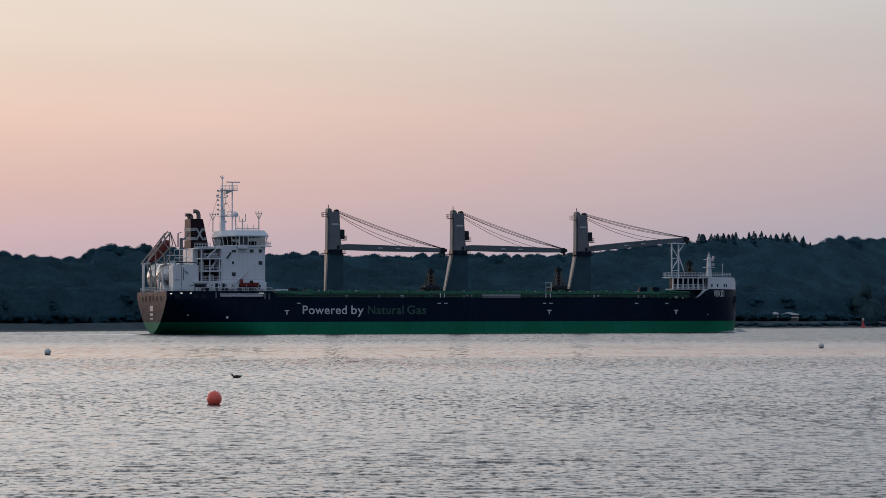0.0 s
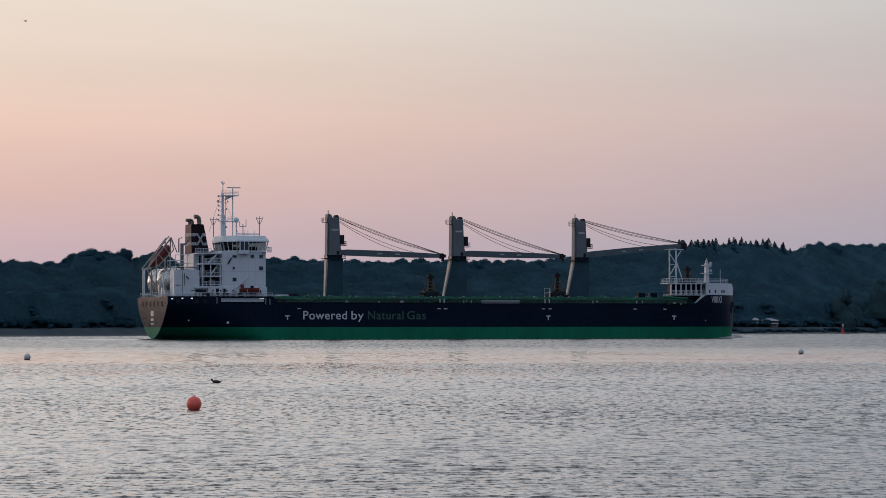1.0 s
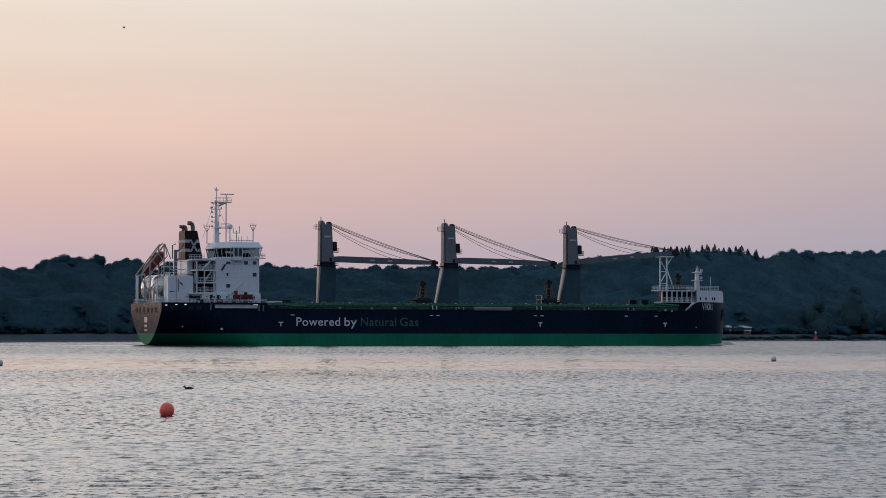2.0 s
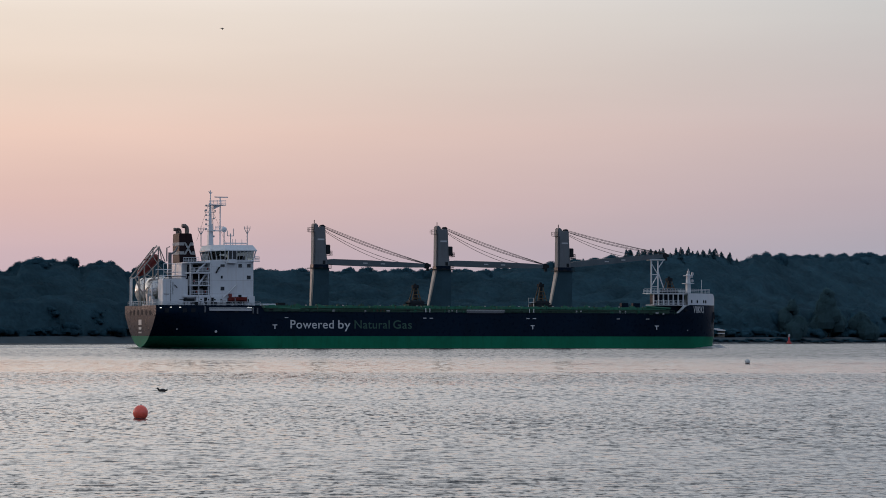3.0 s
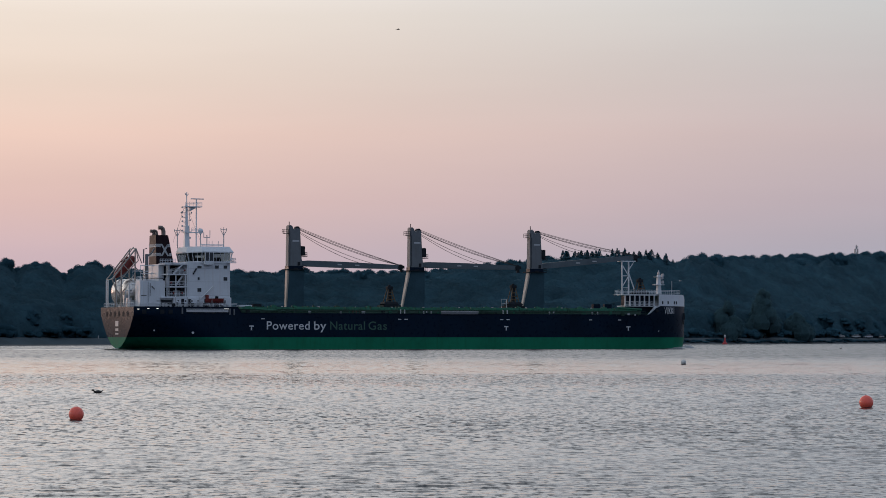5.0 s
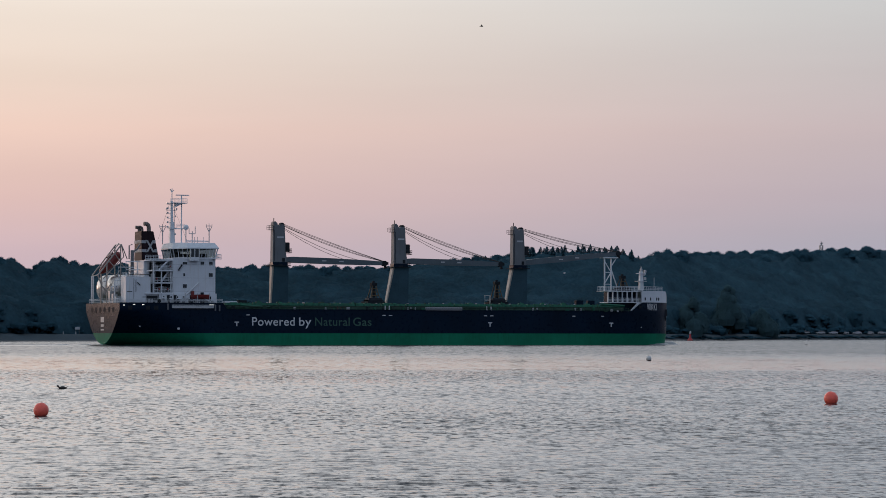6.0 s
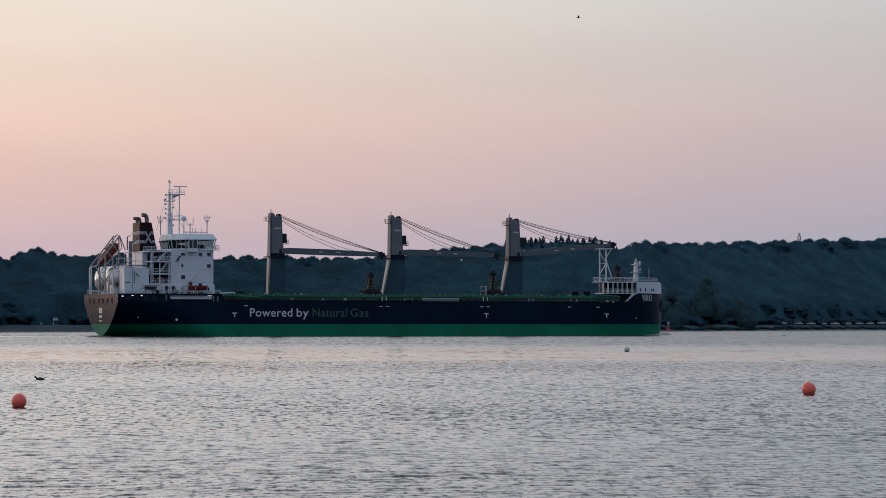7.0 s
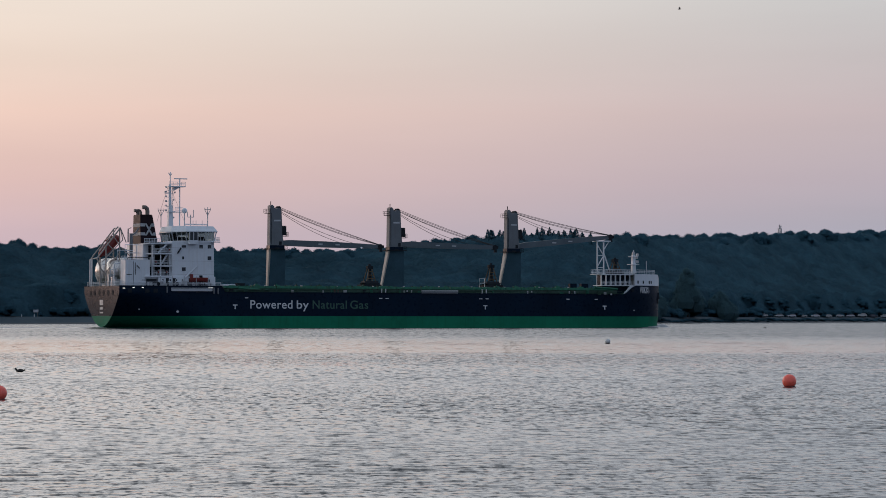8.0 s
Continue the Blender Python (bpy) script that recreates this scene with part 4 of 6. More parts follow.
def build_hatches(ship):
    # the shade beneath the covers is put into the coaming's darker green
    simple("hatch_coaming", ship, M_DECKDARK, (27.6, 139.6, -10.6, 10.6, 8.4, 9.9), label="hatch coaming, dark green for the shade under the covers")
    rng = np.random.default_rng(3)
    x, w = 28.0, 6.9
    while x < 138:
        bm = fresh()
        box(bm, x, x + w - 0.15, -11.3, 11.3, 9.82, 10.42, 0.12)
        for k in range(4):
            box(bm, x + 0.5 + k * 1.6, x + 0.75 + k * 1.6, -11.36, -11.2, 9.84, 10.3)
        hatch = part("hatch_cover", bm, M_DECK, ship, "flat green steel hatch cover")
        bm = fresh()
        for k in range(int(rng.integers(3, 6))):
            a, b, h = rng.uniform(x + 0.3, x + w - 2.2), rng.uniform(0.5, 1.7), rng.uniform(0.06, 0.2)
            y = rng.uniform(-10.6, -7)
            box(bm, a, a + b, y, y + rng.uniform(0.5, 1.2), 10.42, 10.42 + h, 0.04)
        tagged(part("hatch_fitting", bm, M_DECK, hatch, "small green cleats and lifting pads"), kind="stuff")
        x += w
    for k in range(46):
        a = 29.0 + k * 2.4 + rng.uniform(-0.7, 0.7)
        simple("lashing_eye", ship, M_DECKDARK if k % 4 else M_PALE, (a, a + rng.uniform(0.2, 0.5), -11.25, -11.0, 10.42, 10.55 + rng.uniform(0, 0.12)), label="small lashing eye on the hatch edge")
    # side passage: stanchions, pipes and boxes half hidden in shade
    bm = fresh()
    railing(bm, [(28.0, -12.7, 8.55), (140.0, -12.7, 8.55)], 1.05, 2.2, 0.05, 2)
    part("railing", bm, M_DECKDARK, ship, "dark green side railing")
    bars("deck_pipe", ship, M_DECKDARK, [(28, -11.9, 9.1), (139, -11.9, 9.1)], [(28, -11.7, 9.4), (139, -11.7, 9.4)], r=0.12, label="dark pipes along the hatch side")
    for x in (69.9, 71.0, 98.4, 99.6):
        simple("stanchion", ship, M_LETTER, (x - 0.09, x + 0.09, -12.85, -12.65, 8.3, 9.9), label="white upright stanchion")
    for x in (57.2, 58.1, 59.0, 60.0, 76.5, 77.3, 78.6, 112.0, 113.2, 124.4, 125.2, 126.0):
        simple("vent_post", ship, M_PALE if x > 70 else M_RUST, (x - 0.14, x + 0.14, -12.3, -12.0, 8.5, 9.55), label="short deck vent pipe", bevel=0.03)
    kinds = ((M_DECKDARK, "dark green"), (M_STEEL, "dark steel"), (M_DECK, "green"), (M_PALE, "pale grey"))
    for k in range(44):
        a, pick = 29.5 + k * 2.5 + rng.uniform(-0.9, 0.9), int(rng.choice(4, p=(0.4, 0.3, 0.2, 0.1)))
        z, w, h = rng.uniform(8.8, 9.2), rng.uniform(0.25, 1.1), rng.uniform(0.25, 0.7)
        simple("deck_fitting", ship, kinds[pick][0], (a, a + w, -12.45, -12.0, z - 0.25, z + h), label=kinds[pick][1] + " deck fitting beside the hatches", bevel=0.04)
    # gear standing on the hatches fore and aft
    simple("deck_box", ship, M_WHITE, (28.2, 31.5, -9.5, -7.5, 10.4, 10.85), label="low white deck locker", bevel=0.06)
    simple("deck_box", ship, M_STEEL, (32.0, 34.0, -9.5, -7.5, 10.4, 11.1), label="dark deck locker", bevel=0.06)
    for x in (127.0, 130.4):
        simple("deck_box", ship, M_BLACK, (x, x + 2.0, -8, -6.8, 10.4, 11.6), label="dark square deck locker", bevel=0.06)
    # low sloping crane rail beside the house
    bars("deck_derrick", ship, M_DECK, [(31.5, -11.4, 9.9), (44.5, -11.4, 9.0)], r=0.28, label="green stowed provision derrick")
    bars("deck_derrick", ship, M_DECK, [(132.5, -11.2, 10.6), (139.5, -11.2, 10.2)], r=0.3, label="green stowed derrick by the forecastle")


def grab(ship, x, base_z, tall, y=0.0):
    """A clamshell grab bucket standing on its stowage."""
    g = simple("grab_bucket", ship, M_STEEL, (x - 2.0, x + 2.0, y - 1.4, y + 1.4, base_z + 0.5, base_z + 1.1), label="dark clamshell grab bucket with worn yellow arms", taper=0.25)
    bm = fresh()
    prism(bm, [(x - 2.3, base_z + 0.6), (x + 2.3, base_z + 0.6), (x + 1.4, base_z), (x - 1.4, base_z)], y - 1.6, y + 1.6)
    part("bucket_jaw", bm, M_STEEL, g, "dark steel grab jaw")
    top = base_z + tall
    legs = [[(x + sx * 1.25, y + sy * 1.0, base_z + 1.0), (x + sx * 0.3, y + sy * 0.4, top - 0.7)] for sx in (-1, 1) for sy in (-1, 1)]
    for leg in legs:
        bars("grab_arm", g, M_YELLOW, leg, r=0.13, label="worn yellow grab arm")
    for k in range(3):
        z, w = base_z + 1.7 + k * 0.9, 1.0 - k * 0.22
        bars("grab_crossbar", g, M_YELLOW, [(x - w, y - w * 0.7, z), (x + w, y - w * 0.7, z)], r=0.13)
    simple("grab_head", g, M_STEEL, (x - 0.75, x + 0.75, y - 0.7, y + 0.7, top - 1.2, top - 0.4), (x - 0.3, x + 0.3, y - 0.3, y + 0.3, top - 0.4, top), label="dark sheave block at the top", bevel=0.08)
    simple("grab_column", g, M_STEEL, (x - 0.35, x + 0.35, y - 0.35, y + 0.35, base_z + 1.2, top - 1.0), label="dark rope column")
    return g


def crane(ship, x0, slope, tip, tip_z):
    """A deck crane on the port side: tapered pedestal, tall house, jib laid forward. x0: aft edge of the house."""
    y0, y1 = 4.7, 6.9
    def column(xa0, xb0, xa1, xb1):
        """A pillar that widens athwartships towards the slewing ring."""
        out = fresh()
        v = box(out, 0, 1, 0, 1, 8.6, 20.15)
        for q, (x, y) in zip(v, ((xa0, 5.35), (xb0, 5.35), (xb0, 6.25), (xa0, 6.25), (xa1, 4.9), (xb1, 4.9), (xb1, 6.7), (xa1, 6.7))):
            q.co.x, q.co.y = x, y
        bmesh.ops.bevel(out, geom=out.edges[:], offset=0.05, segments=2, affect="EDGES")
        return out
    ped = part("crane_pedestal", column(x0 + 0.3 - slope, x0 + 4.4, x0 + 0.35, x0 + 4.3), M_PEDESTAL, ship, "tapered crane pedestal with its shaded sides painted dark")
    # plate over the aft face: the glow falling there is painted pale
    part("pedestal_leg", column(x0 - 0.05 - slope, x0 + 0.28 - slope, x0 - 0.1, x0 + 0.33), M_LITLEG_RAMP, ped, "slanting aft face of the pedestal, its evening glow painted pale")
    bm = fresh()
    tube(bm, [(x0 + 2.0, 5.8, 20.0), (x0 + 2.0, 5.8, 20.5)], 1.3, 24)
    part("slewing_ring", bm, M_STEEL, ped, "dark slewing ring")
    bm = fresh()
    prism(bm, [(x0, 20.4), (x0 + 3.85, 20.4), (x0 + 3.8, 22.4), (x0 + 3.3, 24.2), (x0 + 3.25, 30.5), (x0 + 2.0, 30.6), (x0 + 1.7, 30.0), (x0 + 1.3, 30.0), (x0 + 1.1, 31.3), (x0 + 0.15, 31.3)], y0, y1)
    bmesh.ops.bevel(bm, geom=bm.edges[:], offset=0.22, segments=2, affect="EDGES")
    house = part("crane_house", bm, M_GREY, ship, "tall grey crane house with a notched top")
    simple("house_base", house, M_BLACK, (x0 - 0.05, x0 + 3.95, y0 - 0.06, y1 + 0.06, 20.1, 21.0), label="dark band at the foot of the house")
    bm = fresh()
    box(bm, x0 - 0.75, x0 + 4.75, y0 - 0.45, y1 + 0.45, 19.98, 20.16)
    railing(bm, [(x0 + 4.0, y0 - 0.4, 20.16), (x0 + 4.7, y0 - 0.4, 20.16), (x0 + 4.7, y1 + 0.4, 20.16)], 0.9, 1.0, 0.04, 2)
    part("base_platform", bm, M_STEEL, house, "dark walkway round the foot of the house")
    simple("junction_box", house, M_STEEL, (x0 + 2.5, x0 + 3.2, y0 - 0.12, y0 + 0.05, 21.1, 22.0), label="dark junction box", bevel=0.04)
    bars("house_ladder", house, M_STEEL, [(x0 + 0.35, y0 - 0.1, 21.2), (x0 + 0.35, y0 - 0.1, 29.2)], r=0.05, n=4, label="dark rung ladder")
    simple("operator_cab", house, M_STEEL, (x0 + 3.4, x0 + 4.45, y0 - 0.3, y0 + 1.5, 23.6, 26.0), label="dark glazed operator cab", bevel=0.12)
    bm = fresh()
    railing(bm, [(x0 + 4.4, y0 - 0.4, 23.4), (x0 + 4.9, y0 - 0.4, 23.4), (x0 + 4.9, y0 + 1.6, 23.4)], 1.0, 0.7, 0.05, 2)
    box(bm, x0 + 3.6, x0 + 5.0, y0 - 0.45, y0 + 1.6, 23.3, 23.42)
    part("cab_platform", bm, M_STEEL, house, "small railed platform at the cab")
    bm = fresh()
    railing(bm, [(x0, y0, 29.2), (x0 - 1.0, y0, 29.2), (x0 - 1.0, y1 - 0.4, 29.2)], 1.0, 0.8, 0.05, 2)
    box(bm, x0 - 1.05, x0 + 0.05, y0 - 0.05, y1 - 1, 29.08, 29.2)
    part("top_platform", bm, M_STEEL, house, "railed platform near the top")
    bars("top_light", house, M_STEEL, [(x0 + 0.5, 5.5, 31.2), (x0 + 0.5, 5.5, 32.2)], r=0.1, label="short lamp post on top")
    for yy in (y0 + 0.7, y1 - 0.7):
        bm = fresh()
        tube(bm, [(x0 + 2.7, yy - 0.25, 30.5), (x0 + 2.7, yy + 0.25, 30.5)], 0.55, 14)
        part("sheave", bm, M_STEEL, house, "dark rope sheave")
    simple("house_plate", house, M_PALE, (x0 + 1.1, x0 + 2.9, y0 - 0.03, y0 + 0.02, 27.1, 27.5), label="faded pale maker's plate")
    # jib: a box girder, deepest at the heel third
    bm = fresh()
    root = x0 + 3.7
    for k, (fx, dep, wid) in enumerate(((0.0, 0.55, 0.9), (0.06, 0.75, 1.0), (0.42, 0.78, 0.85), (0.8, 0.62, 0.6), (1.0, 0.45, 0.45))):
        px, pz = root + (tip - root) * fx, 21.7 + (tip_z - 21.7) * fx
        ring = [bm.verts.new((px, 5.9 + sy * wid, pz + sz * dep)) for sy, sz in ((-1, -1), (1, -1), (1, 1), (-1, 1))]
        if k:
            for j in range(4):
                bm.faces.new((prev[j], prev[(j + 1) % 4], ring[(j + 1) % 4], ring[j]))
        else:
            bm.faces.new(ring[::-1])
        prev = ring
    bm.faces.new(prev)
    jib = part("crane_jib", bm, M_JIB, ship, "long blue-grey box-girder jib lying forward")
    for fx in (0.35, 0.52):
        px, pz = root + (tip - root) * fx, 21.7 + (tip_z - 21.7) * fx
        simple("jib_mark", jib, M_PALE, (px, px + 1.2, 5.9 - 0.9, 5.9 - 0.82, pz - 0.15, pz + 0.15), label="pale load plate")
    bm = fresh()
    for sy in (-0.45, 0.0, 0.45):
        tube(bm, [(tip - 0.6, 5.9 + sy - 0.12, tip_z), (tip - 0.6, 5.9 + sy + 0.12, tip_z)], 0.72, 12)
    box(bm, tip - 0.9, tip + 0.5, 5.5, 6.3, tip_z - 0.35, tip_z + 0.4)
    part("jib_head", bm, M_STEEL, jib, "dark sheave nest at the jib head")
    bm = fresh()
    box(bm, tip - 0.6, tip + 0.1, 5.6, 6.2, tip_z - 1.3, tip_z - 0.5, 0.08)
    part("hook_block", bm, M_STEEL, jib, "dark hook block")
    # luffing and hoisting ropes, slack in different degree
    for sag, yy, zt, fx in ((0.8, 5.1, 30.7, 1.0), (1.0, 6.5, 30.7, 1.0), (1.9, 6.3, 30.5, 1.0), (2.3, 5.5, 30.3, 0.98), (2.5, 6.1, 30.0, 0.76), (2.3, 5.8, 29.7, 0.62)):
        a = Vector((x0 + 2.9, yy, zt))
        b = Vector((root + (tip - root) * fx - 0.5, 5.9 + (yy - 5.9) * 0.3, 21.7 + (tip_z - 21.7) * fx + 0.5))
        pts = []
        for i in range(13):
            p = a.lerp(b, i / 12)
            p.z -= 4 * sag * 0.35 * (i / 12) * (1 - i / 12)
            pts.append(p)
        bars("wire_rope", jib, M_ROPE, pts, r=0.055, n=4, label="dark slack wire rope")
    return house


def build_forecastle(ship):
    # white bulwark round the bow
    st = [s for s in STATIONS if s >= 146]
    bm = fresh()
    hull_band(bm, [145.6] + st, lambda s: sheer(s) + 0.01, lambda s: 14.25 - 1.6 * smooth((s - 156.2) / 2.2), 3)
    fore = part("bow_bulwark", bm, M_WHITE, ship, "white bulwark round the bow")
    bm = fresh()
    for a, b in zip([145.6] + st, st):
        ha, hb = half_breadth(a, 13), half_breadth(b, 13)
        za, zb = (14.2 - 1.6 * smooth((q - 156.2) / 2.2) for q in (a, b))
        bm.faces.new([bm.verts.new(p) for p in ((a, -ha, za), (b, -hb, zb), (b, hb, zb), (a, ha, za))])
    part("forecastle_deck", bm, M_DECKDARK, fore, "dark green forecastle deck")
    rails(fore, [(s, -half_breadth(s, 13) + 0.1, 14.25) for s in (145.6, 147.5, 149, 150.5, 152, 153.3, 154.5)], [(s, half_breadth(s, 13) - 0.1, 14.25) for s in (145.6, 147.5, 149, 150.5, 152, 153.3, 154.5)], gap=0.9)
    for x in (146.9, 149.0, 151.6, 152.5):
        y = -half_breadth(x, 12.2)
        simple("mooring_port", fore, M_STEEL, (x - 0.22, x + 0.22, y - 0.1, y + 0.5, 11.7, 12.5), label="dark mooring opening", bevel=0.06)
    bm = fresh()
    y = -half_breadth(156.3, 8.6)
    box(bm, 155.7, 156.9, y - 0.12, y + 0.6, 7.7, 9.4, 0.1)
    tube(bm, [(156.3, y - 0.1, 7.9), (156.3, y - 0.1, 6.4)], 0.14, 6)
    part("anchor", bm, M_STEEL, ship, "dark anchor in its pocket")
    # open deckhouse abaft the bulwark: roof on white frames, dark inside
    house = simple("forecastle_house", ship, M_WHITE, (135.8, 146.2, -9.0, -4.6, 13.95, 14.25), (135.8, 146.2, -9.0, -4.6, 11.05, 11.25), label="white open-sided forecastle house")
    # solid black filler: paints in the shade of the open inside
    simple("house_core", house, M_BLACK, (137.0, 145.8, -7.4, -4.7, 8.5, 13.95), label="black block filling in the shade behind the frames")
    for i in range(8):
        x = 135.85 + i * 1.45
        simple("house_frame", house, M_WHITE, (x, x + 0.17, -9.0, -8.5, 11.25, 13.95))
    rails(house, [(136.0, -8.95, 11.2), (145.8, -8.95, 11.2)], [(135.2, -9.2, 14.25), (146.0, -9.2, 14.25)], [(135.2, -9.2, 14.25), (135.2, -4.6, 14.25)], gap=0.78)
    simple("house_walkway", house, M_WHITE, (134.9, 135.9, -9.3, -4.6, 14.05, 14.2), label="narrow white walkway")
    # brackets and gear below
    bm = fresh()
    prism(bm, [(142.5, 9.0), (146.2, 9.0), (146.2, 11.1), (144.6, 11.1)], -9.4, -9.0)
    part("side_bracket", bm, M_WHITE, house, "white stiffened bracket")
    bm = fresh()
    tube(bm, [(144.8, -10.3, 9.9), (144.8, -9.5, 9.9)], 0.4, 14)
    part("mooring_winch", bm, M_STEEL, ship, "dark mooring winch drum")
    # jib rest of the forward crane
    rest = bars("jib_rest", ship, M_WHITE, [(142.7, 5.2, 9.0), (142.7, 5.2, 23.3)], [(144.7, 5.2, 9.0), (144.7, 5.2, 23.3)], r=0.2, label="white lattice rest carrying the jib")
    bars("rest_brace", rest, M_WHITE, [(142.7, 5.2, 16.4), (144.7, 5.2, 19.4)], [(144.7, 5.2, 19.4), (142.7, 5.2, 22.4)], r=0.13)
    bars("rest_brace", rest, M_WHITE, [(142.7, 5.2, 16.2), (144.7, 5.2, 16.2)], [(142.7, 5.2, 19.4), (144.7, 5.2, 19.4)], r=0.11)
    bars("rest_brace", rest, M_WHITE, [(144.7, 5.2, 20.2), (147.0, 5.2, 14.2)], r=0.16)
    bars("rest_brace", rest, M_WHITE, [(144.7, 5.2, 21.0), (146.4, 5.2, 23.3)], r=0.14)
    simple("rest_cradle", rest, M_WHITE, (142.3, 146.6, 4.6, 7.2, 23.2, 23.45))
    # foremast
    bm = fresh()
    box(bm, 150.4, 151.5, -0.55, 0.55, 14.6, 19.6, 0.16)
    mast = part("foremast", bm, M_WHITE, ship, "stubby white foremast with lamps")
    for b in ((149.6, 152.2, -1.0, 1.0, 16.9, 17.05), (149.8, 152.0, -0.8, 0.8, 19.0, 19.15)):
        simple("mast_platform", mast, M_WHITE, b)
    for p in ((151.0, 0, 20.0), (152.0, 0, 18.9), (151.9, -0.5, 17.7), (152.4, 0.3, 19.6)):
        simple("mast_lamp", mast, M_PALE, (p[0] - 0.3, p[0] + 0.3, p[1] - 0.3, p[1] + 0.3, p[2] - 0.4, p[2] + 0.4), label="pale masthead lamp", bevel=0.1)
    bars("mast_arm", mast, M_WHITE, [(151.2, 0, 18.2), (152.2, 0, 19.3)], [(151.0, 0, 19.4), (151.0, 0, 20.9)], r=0.1)
    bars("flagstaff", ship, M_WHITE, [(155.0, 0, 14.0), (155.0, 0, 18.0)], r=0.06, label="thin white jackstaff")


def build_stern(ship):
    rails(ship, [(0.4, -11.6, 10.2), (0.4, 11.6, 10.2)], [(0.4, 11.6, 10.2), (20.0, 12.6, 10.2)], gap=1.5)
    rails(ship, [(0.6, -11.8, 10.2), (7.0, -12.4, 10.2), (26.3, -12.8, 10.2)], height=1.0, gap=1.5)
    # two gas tanks lying fore and aft with dished ends
    for y in (-0.4, 7.0):
        bm = fresh()
        m = Matrix.Translation((0.9, y, 13.95)) @ Matrix.Rotation(radians(90), 4, "Y")
        revolve(bm, [(0.05, -0.0), (1.0, 0.12), (1.9, 0.45), (2.75, 1.0), (3.15, 1.7), (3.25, 2.4), (3.25, 10.5)], 28, m)
        tank = part("gas_tank", bm, M_TANK, ship, "pale cylindrical fuel-gas tank with a dished end", smooth=True)
        for x in (3.4, 6.8):
            simple("tank_saddle", tank, M_WHITE, (x, x + 0.5, y - 2.6, y + 2.6, 10.0, 12.6), label="white tank saddle")
        bm = fresh()
        for x in (3.4, 6.9):
            tube(bm, [(x, y + 3.3 * math.cos(a * 0.314), 13.95 + 3.3 * math.sin(a * 0.314)) for a in range(21)], 0.09, 4)
        part("tank_band", bm, M_PALE, tank, "steel band round the tank")
    # gas pipes, valves and light frames before the tanks
    for y, h in ((-6.5, 15.6), (-3.8, 14.2), (9.9, 17.2), (11.2, 17.0), (3.3, 15.5)):
        bars("gas_pipe", ship, M_WHITE, [(0.9, y, 10.1), (0.9, y, h), (2.4, y, h + 0.3)], r=0.17, label="white gas pipe")
    for y in (-7.4, -5.4, -3.0):
        simple("valve_box", ship, M_PALE, (0.9, 2.0, y, y + 1.3, 10.2, 12.0 + 0.3 * (y + 7)), label="pale valve cabinet", bevel=0.06)
    # free-fall lifeboat on its ramp
    ramp_ob = bars("lifeboat_ramp", ship, M_LITLEG_RAMP, [(-1.9, -2.0, 17.0), (4.1, -2.0, 24.6)], r=0.2, label="pale steel lifeboat launching ramp")
    for run in ([(-1.9, 2.4, 17.0), (4.1, 2.4, 24.6)], [(0.4, -2.0, 10.2), (0.4, -2.0, 19.8)], [(0.4, 2.4, 10.2), (0.4, 2.4, 19.8)],
                   [(3.9, -2.0, 10.2), (3.9, -2.0, 24.2)], [(3.9, 2.4, 10.2), (3.9, 2.4, 24.2)], [(-1.9, -2.0, 17.0), (-0.9, -2.0, 14.5), (0.4, -2.0, 13.0)]):
        bars("ramp_leg", ramp_ob, M_LITLEG_RAMP, run, r=0.17)
    for run in ([(0.4, -2.0, 13.5), (3.9, -2.0, 18.5)], [(0.4, -2.0, 18.0), (3.9, -2.0, 16.5)], [(-1.9, -2.0, 17.0), (-1.9, 2.4, 17.0)], [(4.1, -2.0, 24.6), (4.1, 2.4, 24.6)], [(1.9, -2.0, 21.8), (1.9, 2.4, 21.8)],
                [(-1.2, -2.3, 18.9), (3.4, -2.3, 24.9)], [(4.1, -2.0, 24.6), (5.6, -2.0, 21.0)], [(-0.6, -2.3, 16.2), (4.6, -2.3, 21.6)], [(4.6, -2.3, 21.6), (4.1, -2.0, 24.6)], [(0.9, -2.0, 20.6), (2.2, -2.3, 19.1)], [(2.4, -2.0, 22.4), (3.6, -2.3, 20.6)], [(3.9, -2.0, 20.0), (7.4, -2.0, 17.0)]):
        bars("ramp_brace", ramp_ob, M_LITLEG_RAMP, run, r=0.12)
    crane_ob = bars("provision_crane", ship, M_GREY, [(6.4, -3.4, 16.6), (6.4, -3.4, 23.2)], r=0.42, n=10, label="small grey provision crane on a post")
    bars("provision_jib", crane_ob, M_GREY, [(6.4, -3.4, 22.6), (7.6, -3.4, 23.4), (8.4, -3.4, 24.6)], r=0.2)
    bars("provision_jib", crane_ob, M_GREY, [(5.6, -3.4, 21.0), (5.6, -3.4, 24.3), (6.4, -3.4, 24.6)], r=0.16)
    for run in ([(4.6, -4.0, 16.6), (4.6, -4.0, 20.4), (8.2, -4.0, 20.4)], [(4.6, -4.0, 18.4), (8.2, -4.0, 18.4)], [(7.4, -4.4, 12.0), (7.4, -4.4, 20.6)], [(2.6, -4.2, 16.6), (2.6, -4.2, 19.0), (6.6, -4.2, 19.0)]):
        bars("stern_pipe", ship, M_WHITE, run, r=0.12, label="thin white pipe frame")
    bm = fresh()
    m = Matrix.Translation((-0.7, 0.2, 17.5)) @ Matrix.Rotation(radians(90 - 45), 4, "Y")
    revolve(bm, [(0.1, 0.0), (0.65, 0.5), (1.0, 1.4), (1.2, 2.8), (1.2, 5.4), (1.0, 6.6), (0.4, 7.2)], 16, m)
    boat = part("lifeboat", bm, M_ORANGE, ship, "enclosed orange lifeboat pointing down aft", smooth=True)
    bm = fresh()
